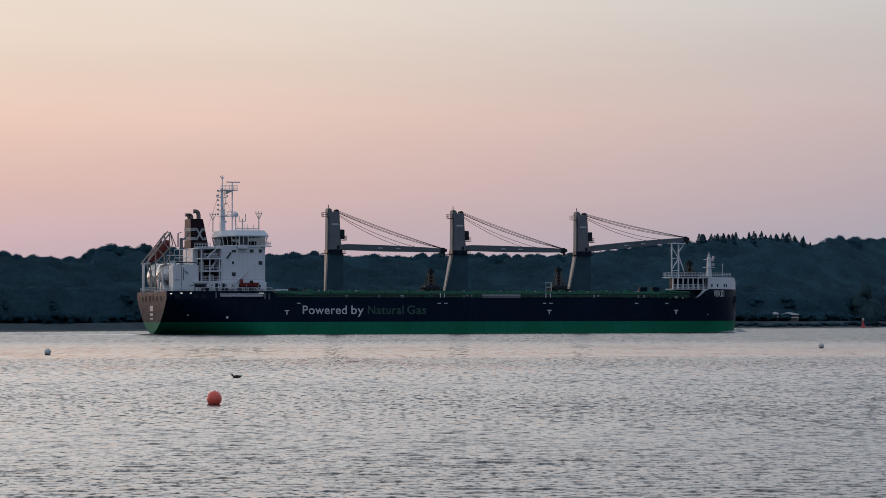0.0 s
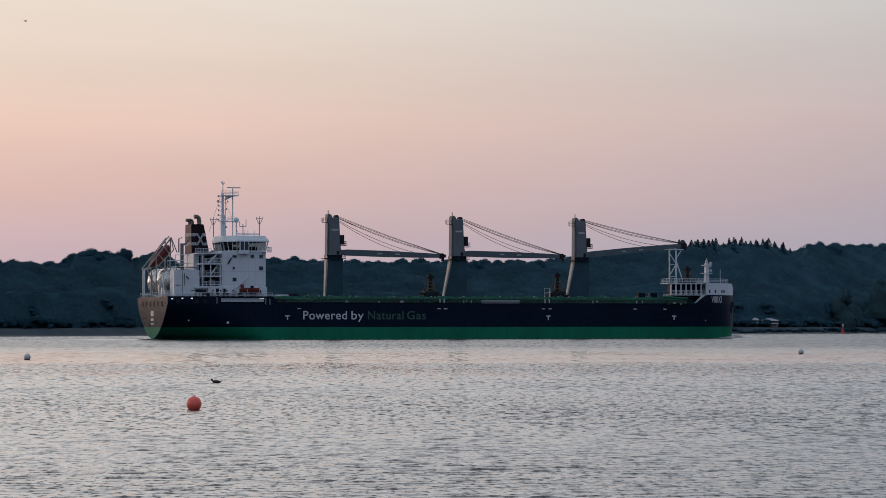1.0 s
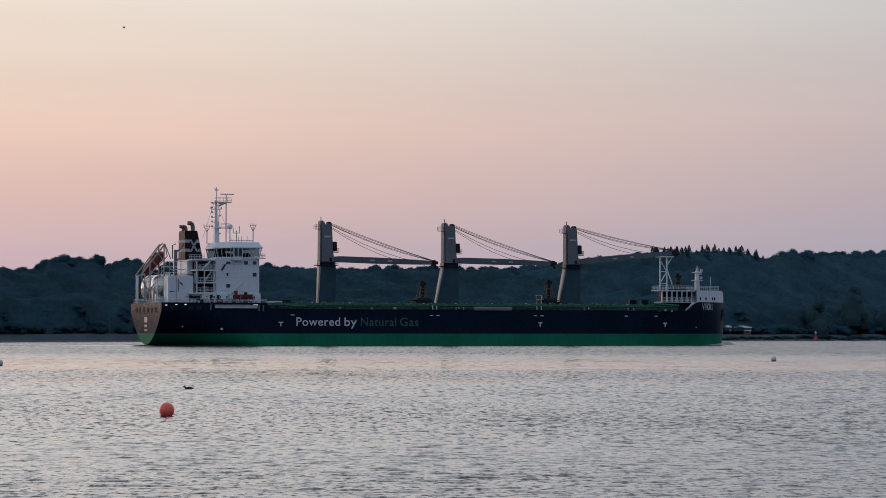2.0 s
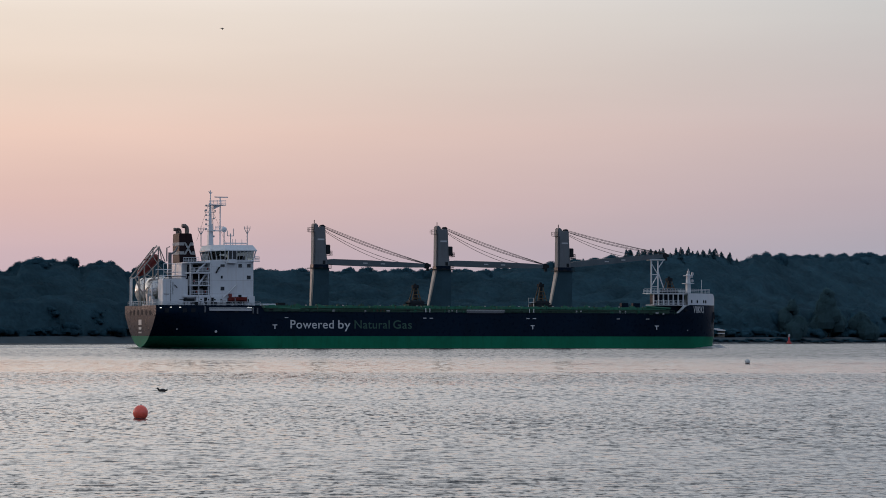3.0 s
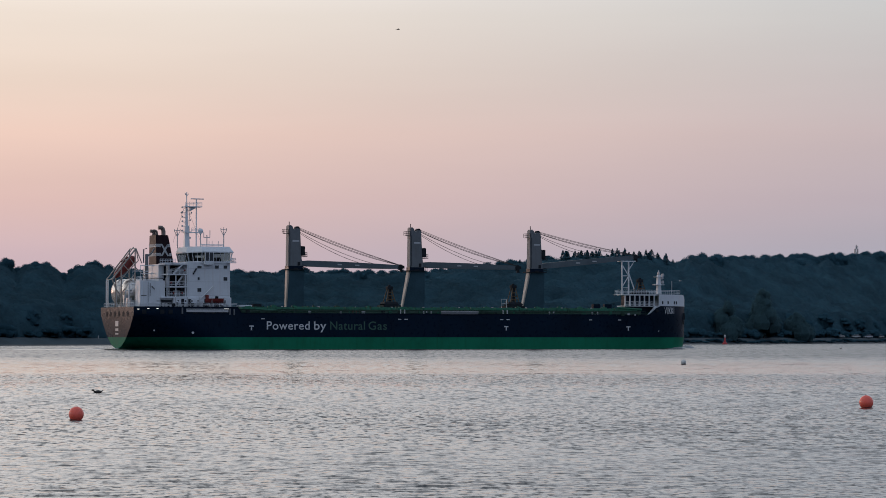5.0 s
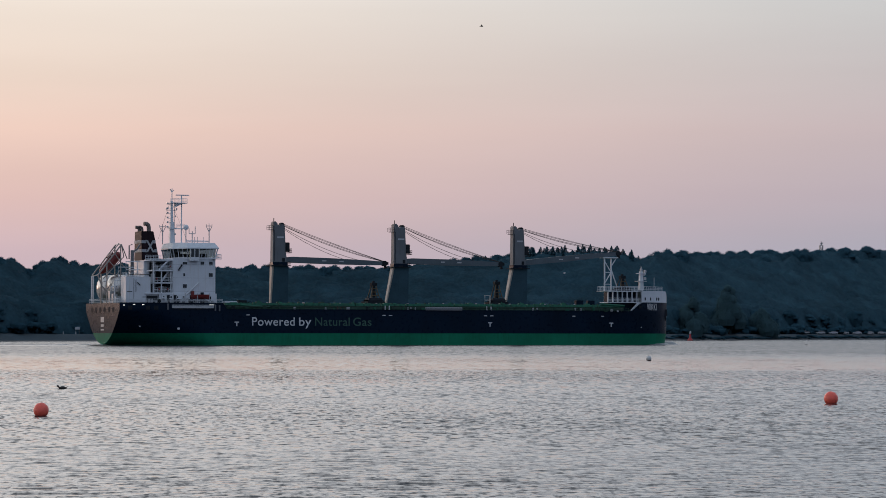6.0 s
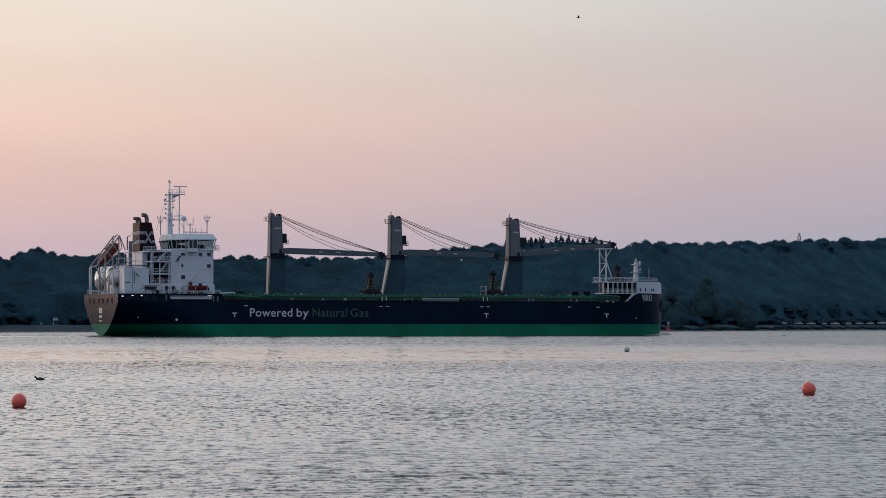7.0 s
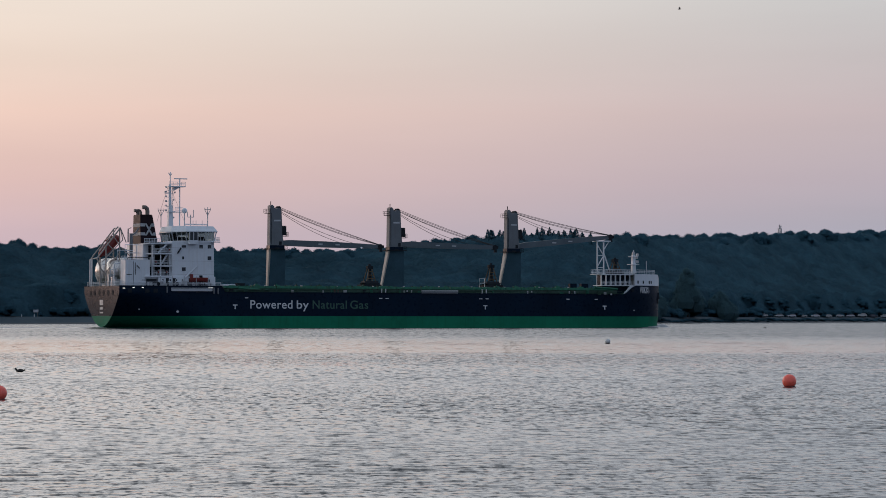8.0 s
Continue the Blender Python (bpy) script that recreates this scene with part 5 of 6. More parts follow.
    m2 = m @ Matrix.Translation((-0.95, 0, 5.0))
    box(bm, -0.7, 0.5, -0.8, 0.8, -0.9, 0.9, 0.2)
    bmesh.ops.transform(bm, matrix=m2, verts=bm.verts)
    part("lifeboat_cabin", bm, M_ORANGE, boat, "raised orange conning hood")
    # starboard house with lockers
    aft = simple("aft_house", ship, M_WHITE, (2.0, 8.3, -11.6, -8.0, 10.1, 16.6), label="white box-shaped house on the poop", bevel=0.08)
    simple("house_door", aft, M_WHITE, (2.6, 3.5, -11.68, -11.58, 10.3, 12.5), label="closed white steel door", bevel=0.03)
    simple("door_seam", aft, M_STEEL, (3.95, 4.05, -11.64, -11.55, 10.2, 16.3))
    simple("vent_grille", aft, M_STEEL, (2.3, 3.6, -11.64, -11.56, 12.9, 13.05), (6.2, 7.4, -11.64, -11.56, 11.6, 11.75), label="dark narrow vent slot")
    bars("grab_rail", aft, M_STEEL, [(4.5, -11.75, 12.9), (4.5, -11.75, 15.9)], r=0.06, n=4)
    bars("house_pipe", aft, M_STEEL, [(4.9, -11.72, 15.2), (5.6, -11.72, 14.5)], [(2.6, -11.2, 16.6), (2.8, -11.2, 17.15), (7.9, -11.2, 17.15), (8.1, -11.2, 16.6)], r=0.1, label="dark pipe")
    rails(aft, [(2.2, -11.4, 16.6), (2.2, -8.2, 16.6), (8.0, -8.2, 16.6)], height=0.9, gap=1.2)


def build_superstructure(ship):
    # main block: its starboard wall stands near the ship's side
    bm = fresh()
    box(bm, 14.0, 25.0, -11.4, 11.4, 10.1, 21.2)
    block = part("deckhouse", bm, M_WHITE, ship, "tall white accommodation block")
    simple("deck_seam", block, M_PALE, (14.0, 25.02, -11.43, -11.35, 16.35, 16.42), (14.0, 25.02, -11.43, -11.35, 19.6, 19.67), (14.0, 25.02, -11.43, -11.35, 13.1, 13.17), label="faint welded seam")
    for x, z, w, h in ((21.6, 19.95, 0.95, 0.9), (23.8, 19.95, 0.95, 0.9), (23.8, 17.15, 1.0, 0.9), (16.9, 17.15, 0.5, 0.7), (17.1, 14.4, 1.0, 0.9), (17.1, 19.9, 1.1, 0.7)):
        window_in(block, x, z, w, h, -11.4)
    bars("stair_rail", block, M_STEEL, [(15.4, -11.6, 18.2), (16.3, -11.6, 19.6)], r=0.18, label="dark inclined ladder")
    # low house along the side with boats and lockers
    low = simple("side_house", ship, M_WHITE, (10.3, 25.2, -11.9, -8.0, 10.1, 12.6), label="low white side house", bevel=0.06)
    for x in (11.5, 13.4, 15.0, 16.6):
        window_in(low, x, 11.7, 0.4, 0.4, -11.9)
    simple("side_locker", ship, M_PALE, (7.0, 10.2, -11.6, -8.5, 10.1, 12.3), label="grey shaded locker bay", bevel=0.1)
    simple("canopy", ship, M_WHITE, (6.9, 13.6, -12.0, -6.0, 12.35, 12.7), label="white deck edge over the lockers")
    # casing with open galleries below the funnel
    casing = simple("engine_casing", ship, M_WHITE, (8.3, 14.0, -6.8, 4.8, 10.1, 20.7), label="white engine casing under the funnel", bevel=0.05)
    # dark sheet over the white wall, painting in the galleries' shade
    simple("casing_recess", casing, M_STEEL, (9.6, 13.9, -6.9, -6.75, 12.8, 20.2), label="dark sheet painting the shade on the gallery wall")
    for z in (12.7, 15.2, 18.2, 20.7):
        simple("gallery_deck", casing, M_WHITE, (8.3 if z > 20 else 9.0, 14.6, -11.3, -6.7, z - 0.22, z + 0.1), label="white open gallery deck")
        if z < 20:
            rails(casing, [(9.2, -11.2, z + 0.1), (14.0, -11.2, z + 0.1)], gap=0.9)
    bars("gallery_post", casing, M_WHITE, [(9.2, -11.1, 12.7), (9.2, -11.1, 20.6)], [(11.2, -11.1, 12.7), (11.2, -11.1, 18.2)], [(13.6, -11.1, 12.7), (13.6, -11.1, 18.2)], r=0.14)
    bars("gallery_stair", casing, M_WHITE, [(10.6, -11.0, 18.3), (12.9, -11.0, 20.5)], [(11.4, -10.2, 15.3), (13.4, -10.2, 18.1)], r=0.22, label="white inclined stair")
    for x0, x1, z0, z1, y in ((12.0, 13.6, 18.4, 19.9, -9.0), (9.8, 10.6, 15.3, 17.4, -8.2), (11.8, 13.8, 13.0, 14.4, -8.4), (10.0, 11.0, 18.4, 19.4, -8.6)):
        simple("gallery_locker", casing, M_PALE, (x0, x1, y, y + 1, z0, z1), label="grey locker on the gallery", bevel=0.05)
    # doors, pipes and fittings on the galleries and the side house
    # dark plates added as doorways, the shade within put into their colour
    for x, z, h in ((9.9, 12.85, 2.0), (12.4, 12.85, 2.0), (10.9, 15.35, 2.1), (13.0, 15.35, 2.0), (11.4, 18.35, 1.9)):
        simple("gallery_door", casing, M_STEEL, (x, x + 0.8, -6.98, -6.9, z, z + h), label="dark plate painting a doorway's shade", bevel=0.02)
    for x in (8.75, 9.45, 14.25):
        bars("gallery_pipe", casing, M_PALE, [(x, -11.35, 10.3), (x, -11.35, 20.4)], r=0.07, n=5)
    for x, z in ((9.8, 15.9), (12.6, 13.4), (13.2, 18.9), (10.4, 13.4)):
        simple("lifebuoy_box", casing, M_ORANGE, (x, x + 0.35, -11.32, -11.22, z, z + 0.45), label="small red lifebuoy box", bevel=0.04)
    # dark boxes added to deepen the galleries' shade
    for x0, x1, z0, z1, y in ((9.2, 10.4, 12.9, 14.1, -9.6), (13.0, 13.9, 12.9, 14.9, -10.0), (12.6, 13.9, 15.4, 16.6, -9.4), (9.3, 10.1, 18.4, 19.8, -9.8), (10.8, 11.9, 15.4, 16.2, -10.3)):
        simple("gallery_unit", casing, M_STEEL, (x0, x1, y, y + 1.1, z0, z1), label="dark box filling in the gallery's shade", bevel=0.06)
    # flat dark plates painting in the shade of openings
    for x, w, z, h in ((12.3, 0.75, 10.3, 1.9), (14.1, 0.75, 10.3, 1.9), (18.2, 0.8, 10.3, 1.9), (19.7, 1.3, 10.9, 1.0), (22.6, 1.1, 10.9, 1.0)):
        simple("side_opening", low, M_STEEL, (x, x + w, -11.95, -11.88, z, z + h), label="dark plate painting an opening's shade in the side house", bevel=0.02)
    for k in range(5):
        x = 10.6 + k * 3.1
        bars("deck_stanchion", low, M_PALE, [(x, -12.7, 10.1), (x, -12.7, 12.65)], r=0.09, n=5)
    # rescue boat and its davit
    bm = fresh()
    for k, (x, w, h) in enumerate(((18.4, 0.1, 0.35), (19.0, 0.65, 0.55), (20.5, 0.95, 0.6), (22.2, 0.95, 0.6), (23.0, 0.75, 0.6))):
        ring = [bm.verts.new((x, -12.0 + w * c, 11.75 + h * q)) for c, q in ((-1, 1), (-0.8, -0.2), (0, -1), (0.8, -0.2), (1, 1))]
        if k:
            for j in range(4):
                bm.faces.new((prev[j], prev[j + 1], ring[j + 1], ring[j]))
            bm.faces.new((prev[4], prev[0], ring[0], ring[4]))
        else:
            bm.faces.new(ring)
        prev = ring
    bm.faces.new(prev[::-1])
    boat = part("rescue_boat", bm, M_ORANGE, ship, "small open orange rescue boat in its cradle")
    simple("boat_console", boat, M_ORANGE, (18.5, 19.2, -12.4, -11.6, 12.2, 13.2), bevel=0.05)
    simple("boat_seat", boat, M_STEEL, (21.0, 21.7, -12.3, -11.7, 12.2, 12.9), bevel=0.05)
    dav = bars("boat_davit", ship, M_WHITE, [(17.2, -11.9, 10.2), (17.2, -11.9, 12.2), (20.3, -12.2, 15.2)], r=0.2, label="white boat davit reaching over the boat")
    simple("davit_base", dav, M_PALE, (16.4, 17.8, -12.4, -11.4, 10.2, 11.6), (14.6, 16.0, -12.3, -11.5, 10.2, 11.2), label="pale winch and davit base", bevel=0.06)
    # bridge: wider than the block, chamfered corners, windows leaning outward
    def outline(grow):
        return [(15.6 - grow, -8.0), (17.7 - grow * 0.4, -11.6 - grow), (25.0 + grow, -11.6 - grow), (25.0 + grow, 11.6 + grow), (19.6 - grow * 0.4, 11.6 + grow), (15.8 - grow, 0.5)]
    bm = fresh()
    plate(bm, outline(0.0), 20.9, 21.4)
    bridge = part("bridge_base", bm, M_WHITE, ship, "white lower wall of the wheelhouse")
    bm = fresh()
    plate(bm, outline(-0.15), 21.4, 23.6, -0.035)
    part("bridge_glass", bm, M_BRIDGEGLASS, bridge, "tinted band of wheelhouse windows")
    for b in ((18.5, 20.5, -3.5, 3.0, 21.4, 22.5), (22.2, 23.4, -9.6, -6.4, 21.4, 22.4), (22.4, 23.4, 2.0, 8.5, 21.4, 22.5), (16.6, 17.4, -6.0, -2.0, 21.4, 23.2), (20.8, 21.5, 4.0, 9.0, 21.4, 23.3)):
        simple("bridge_console", bridge, M_STEEL, b, label="dark steering console", bevel=0.08)
    # glazed control cab on the bridge wing
    wing = simple("bridge_wing", ship, M_WHITE, (18.1, 20.4, -12.7, -11.3, 20.5, 21.45), label="white control cab jutting from the bridge wing", bevel=0.06)
    simple("wing_glass", wing, M_WINDOW, (18.2, 20.3, -12.6, -11.4, 21.45, 23.5), label="dark glass of the wing cab")
    for x in (18.15, 19.2, 20.32):
        bars("wing_post", wing, M_WHITE, [(x, -12.63, 21.4), (x, -12.63, 23.5)], r=0.1, n=4)
    bm = fresh()
    plate(bm, outline(0.62), 23.5, 23.75)
    plate(bm, outline(0.6), 23.75, 25.0, 0.11)
    part("bridge_roof", bm, M_WHITE, bridge, "white overhanging wheelhouse roof")
    lo, hi = outline(-0.08), outline(0.38)
    for i, n in ((0, 3), (1, 8), (5, 4)):
        a, b = Vector((*lo[i], 21.35)), Vector((*lo[(i + 1) % 6], 21.35))
        c, d = Vector((*hi[i], 23.6)), Vector((*hi[(i + 1) % 6], 23.6))
        for k in range(n + 1):
            bars("window_mullion", bridge, M_WHITE, [a.lerp(b, k / n), c.lerp(d, k / n)], r=0.075 if 0 < k < n else 0.16, n=4)
    simple("wing_platform", bridge, M_WHITE, (24.0, 26.3, -12.4, -11.5, 21.0, 21.15))
    rails(bridge, [(25.1, -12.2, 21.1), (26.2, -12.2, 21.1), (26.2, -9.0, 21.1)], gap=0.8)
    rails(bridge, [(18.0, -9.6, 25.2), (24.0, -9.6, 25.2)], height=0.35, gap=0.9)
    # funnel with bands and a diamond lattice mark
    bm = fresh()
    v = box(bm, 8.7, 13.2, -3.9, 1.9, 20.7, 27.9)
    for q, dx in ((4, 0.0), (5, -1.35), (6, -1.35), (7, 0.0)):
        v[q].co.x += dx
    for q, dy in ((4, 0.4), (5, 0.4), (6, -0.4), (7, -0.4)):
        v[q].co.y += dy
    bmesh.ops.bevel(bm, geom=[e for e in bm.edges], offset=0.12, segments=2, affect="EDGES")
    fun = part("funnel", bm, M_FUNNEL, ship, "tapered black funnel with white bands")

    def skin(x, z):
        """A point on the funnel's starboard skin."""
        return (x, -3.9 + 0.4 * (z - 20.7) / 7.2 - 0.05, z)

    def aft_skin(y, z):
        return (8.66, y, z)
    bm = fresh()
    for z in (22.75, 24.95):
        k0, k1 = 0.4 * (z - 20.7) / 7.2, 0.4 * (z + 0.75 - 20.7) / 7.2
        bm.faces.new([bm.verts.new(p) for p in (aft_skin(-3.9 + k0, z), aft_skin(1.9 - k0, z), aft_skin(1.9 - k1, z + 0.75), aft_skin(-3.9 + k1, z + 0.75))])
    for z, (xa, xb) in ((22.75, (8.7, 9.9)), (24.95, (8.7, 9.9)), (22.75, (11.9, 12.6)), (24.95, (11.5, 12.3))):
        bm.faces.new([bm.verts.new(p) for p in (skin(xa, z), skin(xb, z), skin(xb, z + 0.75), skin(xa, z + 0.75))])
    for xa, za, xb, zb in ((9.8, 22.75, 11.7, 24.95), (9.8, 24.95, 11.7, 22.75)):
        bm.faces.new([bm.verts.new(p) for p in (skin(xa, za), skin(xa + 0.5, za), skin(xb + 0.3, zb + 0.75), skin(xb - 0.2, zb + 0.75))] if zb > za
                     else [bm.verts.new(p) for p in (skin(xa, za + 0.75), skin(xa + 0.5, za + 0.75), skin(xb + 0.3, zb), skin(xb - 0.2, zb))])
    bmesh.ops.solidify(bm, geom=bm.faces[:], thickness=0.03)
    part("funnel_band", bm, M_LETTER, fun, "white bands crossing in a lattice")
    rails(fun, [(9.4, -4.6, 20.8), (13.4, -4.6, 20.8)], height=1.2, gap=0.7)
    for x, y, r, h, bend in ((10.9, -0.9, 0.52, 1.6, 1.5), (9.6, 0.2, 0.3, 1.0, 0.7), (9.0, 0.7, 0.42, 0.9, 0.8)):
        bars("exhaust_pipe", fun, M_SOOT, [(x + 0.6, y, 27.5), (x + 0.6, y, 27.9 + h * 0.6), (x + 0.45, y, 27.9 + h), (x + 0.1, y, 27.9 + h * 1.18), (x - bend * 0.45, y, 27.9 + h * 1.2)], r=r, n=10, label="hooked brown exhaust pipe")
    # masts and aerials on the wheelhouse top
    bm = fresh()
    box(bm, 17.05, 18.25, -0.9, 0.3, 25.0, 30.4, 0.14)
    box(bm, 17.25, 17.95, -0.65, 0.05, 30.4, 35.6, 0.1)
    mast = part("main_mast", bm, M_WHITE, ship, "white box-section radar mast")
    for b in ((16.9, 20.8, -1.5, 1.2, 28.7, 28.85), (17.0, 21.4, -1.4, 1.0, 35.0, 35.2)):
        simple("mast_platform", mast, M_WHITE, b, label="white mast platform")
    rails(mast, [(17.0, -1.4, 35.2), (21.3, -1.4, 35.2)], [(18.6, -1.4, 28.85), (20.7, -1.4, 28.85)], height=1.0, gap=1.0)
    bm = fresh()
    prism(bm, [(18.5, 34.0), (20.8, 35.2), (18.5, 35.2)], -0.6, 0.2)
    part("mast_gusset", bm, M_WHITE, mast, "white bracket under the platform")
    bars("mast_pole", mast, M_WHITE, [(20.2, -0.3, 25.0), (20.2, -0.3, 37.0)], r=0.16)
    bars("mast_pole", mast, M_WHITE, [(17.7, -0.3, 35.2), (17.7, -0.3, 38.7)], [(17.25, -0.3, 38.5), (17.7, -0.3, 37.7), (18.15, -0.3, 38.3)], r=0.12)
    simple("radar_scanner", mast, M_WHITE, (18.7, 22.2, -0.45, -0.15, 36.95, 37.2), label="long white radar scanner", bevel=0.04)
    for k in range(6):
        z = 29.0 + k * 1.15
        simple("mast_lamp", mast, M_PALE, (16.3, 16.75, -0.6, 0.0, z, z + 0.4), label="signal lamp on a bracket", bevel=0.05)
        bars("lamp_arm", mast, M_WHITE, [(16.5, -0.3, z), (17.6, -0.3, z)], r=0.05, n=4)
    for k in range(3):
        for dy in (-0.16, 0.16):
            bars("mast_ladder", mast, M_PALE, [(18.45, -0.3 + dy, 25.2 + k * 3.4), (18.3, -0.3 + dy, 28.5 + k * 3.4)], r=0.04, n=4)
    for k in range(22):
        bars("ladder_rung", mast, M_PALE, [(18.42 - k * 0.006, -0.5, 25.5 + k * 0.45), (18.42 - k * 0.006, -0.1, 25.5 + k * 0.45)], r=0.03, n=4)
    bars("mast_yard", mast, M_WHITE, [(16.2, -0.3, 33.3), (19.0, -0.3, 33.3)], r=0.07, n=5)
    bars("mast_yard", mast, M_WHITE, [(17.6, -2.4, 34.2), (17.6, 1.8, 34.2)], r=0.07, n=5)
    for x, z in ((16.3, 33.45), (18.9, 33.45), (18.6, 31.6), (18.7, 28.6), (18.6, 27.2)):
        simple("mast_lamp", mast, M_PALE, (x - 0.18, x + 0.18, -0.5, -0.1, z, z + 0.42), label="signal lamp on a bracket", bevel=0.05)
    bars("halyard", mast, M_ROPE, [(17.6, -0.3, 35.3), (22.0, -0.3, 25.1)], r=0.025, n=4)
    bars("halyard", mast, M_ROPE, [(17.2, -0.3, 35.3), (14.2, -0.3, 26.2)], r=0.03, n=4)
    for x, y, h, kind in ((15.4, 0.0, 29.6, "lamp"), (19.3, -6.0, 29.3, "dome"), (21.3, -5.0, 28.9, "aerial"), (24.0, -9.6, 29.6, "lamp")):
        pole = bars("aerial_mast", ship, M_PALE, [(x, y, 24.9), (x, y, h - 0.9)], r=0.13, label="thin white aerial post")
        if kind == "lamp":
            bars("aerial_arm", pole, M_PALE, [(x, y, h - 1.9), (x - 0.75, y, h - 0.5), (x - 0.75, y, h)], [(x, y, h - 1.9), (x + 0.75, y, h - 0.5), (x + 0.75, y, h)], [(x - 0.8, y, h - 0.4), (x + 0.8, y, h - 0.4)], [(x, y, h - 0.9), (x, y, h + 0.2)], r=0.08, n=4)
        elif kind == "dome":
            bm = fresh()
            bmesh.ops.create_uvsphere(bm, u_segments=16, v_segments=10, radius=0.68, matrix=Matrix.Translation((x, y, h - 0.4)))
            part("satellite_dome", bm, M_WHITE, pole, "white satellite dome", smooth=True)
        else:
            bars("aerial_arm", pole, M_PALE, [(x - 0.8, y, h - 1.5), (x + 0.8, y, h - 1.5)], [(x - 0.8, y, h - 1.5), (x - 0.8, y, h - 0.2)], [(x + 0.8, y, h - 1.5), (x + 0.8, y, h + 0.3)], r=0.09, n=4)
    for x in (20.8, 21.6, 23.2):
        bars("whip_aerial", ship, M_PALE, [(x, -8.0, 25.1), (x, -8.0, 26.5)], r=0.06, n=4, label="short whip aerial")


def build_side_gear(ship):
    """Lockers, vents, reels and winches along the starboard side deck."""
    rng = np.random.default_rng(17)
    gear = (("deck_locker", M_PALE, "grey deck locker"), ("vent_head", M_WHITE, "white mushroom vent"), ("hose_reel", M_STEEL, "dark hose reel"), ("gas_bottle_rack", M_GREY, "grey bottle rack"))
    for i in range(18):
        x = 7.2 + i * 0.98 + rng.uniform(-0.2, 0.2)
        name, mat, label = gear[int(rng.integers(4))]
        h, w = rng.uniform(0.6, 1.7), rng.uniform(0.35, 0.85)
        if name == "hose_reel":
            bm = fresh()
            tube(bm, [(x, -12.55, 10.75), (x, -12.15, 10.75)], 0.45, 12)
            part(name, bm, mat, ship, label)
        elif name == "vent_head":
            bm = fresh()
            revolve(bm, [(0.14, 0), (0.14, h), (0.34, h), (0.3, h + 0.25), (0.08, h + 0.34)], 10, Matrix.Translation((x, -12.35, 10.05)))
            part(name, bm, mat, ship, label, smooth=True)
        else:
            simple(name, ship, mat, (x, x + w, -12.55, -12.05, 10.05, 10.05 + h), label=label, bevel=0.05)
    for x, z in ((12.0, 8.6), (24.2, 8.4), (25.3, 8.3)):
        simple("ladder_davit", ship, M_GREY, (x, x + 0.35, -13.25, -12.9, z, z + 1.5), label="small grey ladder davit", bevel=0.05)
    simple("deck_lamp", ship, M_LAMP, (22.9, 24.0, -13.2, -12.95, 9.75, 9.92), label="lit white strip lamp over the ladder")
    # dark panel on the locker front: the bay's shade painted in
    simple("shade_recess", ship, M_STEEL, (7.3, 10.0, -11.7, -11.5, 10.2, 12.0), label="dark panel painting in the locker bay's shade")
    for x in (36.0, 41.5, 47.0, 53.0, 61.5, 65.0, 83.0, 88.5, 94.0, 103.0, 108.5, 115.0, 121.0, 128.0):
        bm = fresh()
        w, h = rng.uniform(0.5, 1.6), rng.uniform(0.2, 0.45)
        box(bm, x, x + w, -11.0, -10.2, 10.4, 10.4 + h, 0.06)
        tube(bm, [(x + w * 0.5, -10.6, 10.4 + h), (x + w * 0.5, -10.6, 10.7 + h)], 0.12, 8)
        part("hatch_winch", bm, M_DECK if rng.uniform() < 0.7 else M_DECKDARK, ship, "small green hatch winch")


HEADING = 21.974
SPEED = 5.183


def ship_pose(t):
    a = radians(HEADING)
    return pose(-65.42 - 13 * math.sin(a) + SPEED * t * math.cos(a), 639.26 + 13 * math.cos(a) + SPEED * t * math.sin(a), 0, 0, 0, HEADING)


SHIP = thing("cargo_ship", "long black and green bulk carrier with three grey deck cranes", "cargo ship", ship_pose(0))
build_hull(SHIP)
build_hatches(SHIP)
crane(SHIP, 46.65, 0.5, 78.6, 21.0)
crane(SHIP, 80.3, 2.4, 112.2, 21.2)
crane(SHIP, 114.9, 2.4, 147.6, 24.5)
grab(SHIP, 72.4, 10.9, 5.4)
grab(SHIP, 107.6, 11.0, 5.9)
grab(SHIP, 145.2, 14.2, 4.6)
for _b in ((69.9, 74.8, -2.2, 2.2, 10.4, 11.1), (105.0, 110.0, -2.2, 2.2, 10.4, 11.2)):
    simple("grab_stool", SHIP, M_STEEL, _b, label="dark stowage frame under the grab", bevel=0.08)
bars("deck_stand", SHIP, M_PALE, [(103.4, -1.6, 10.3), (103.4, -1.6, 12.8), (104.9, -1.6, 12.8), (104.9, -1.6, 10.3)], [(103.4, -1.6, 11.6), (104.9, -1.6, 11.6)], r=0.12, label="pale open pipe stand beside the grab")
build_forecastle(SHIP)
build_stern(SHIP)
build_superstructure(SHIP)
build_side_gear(SHIP)
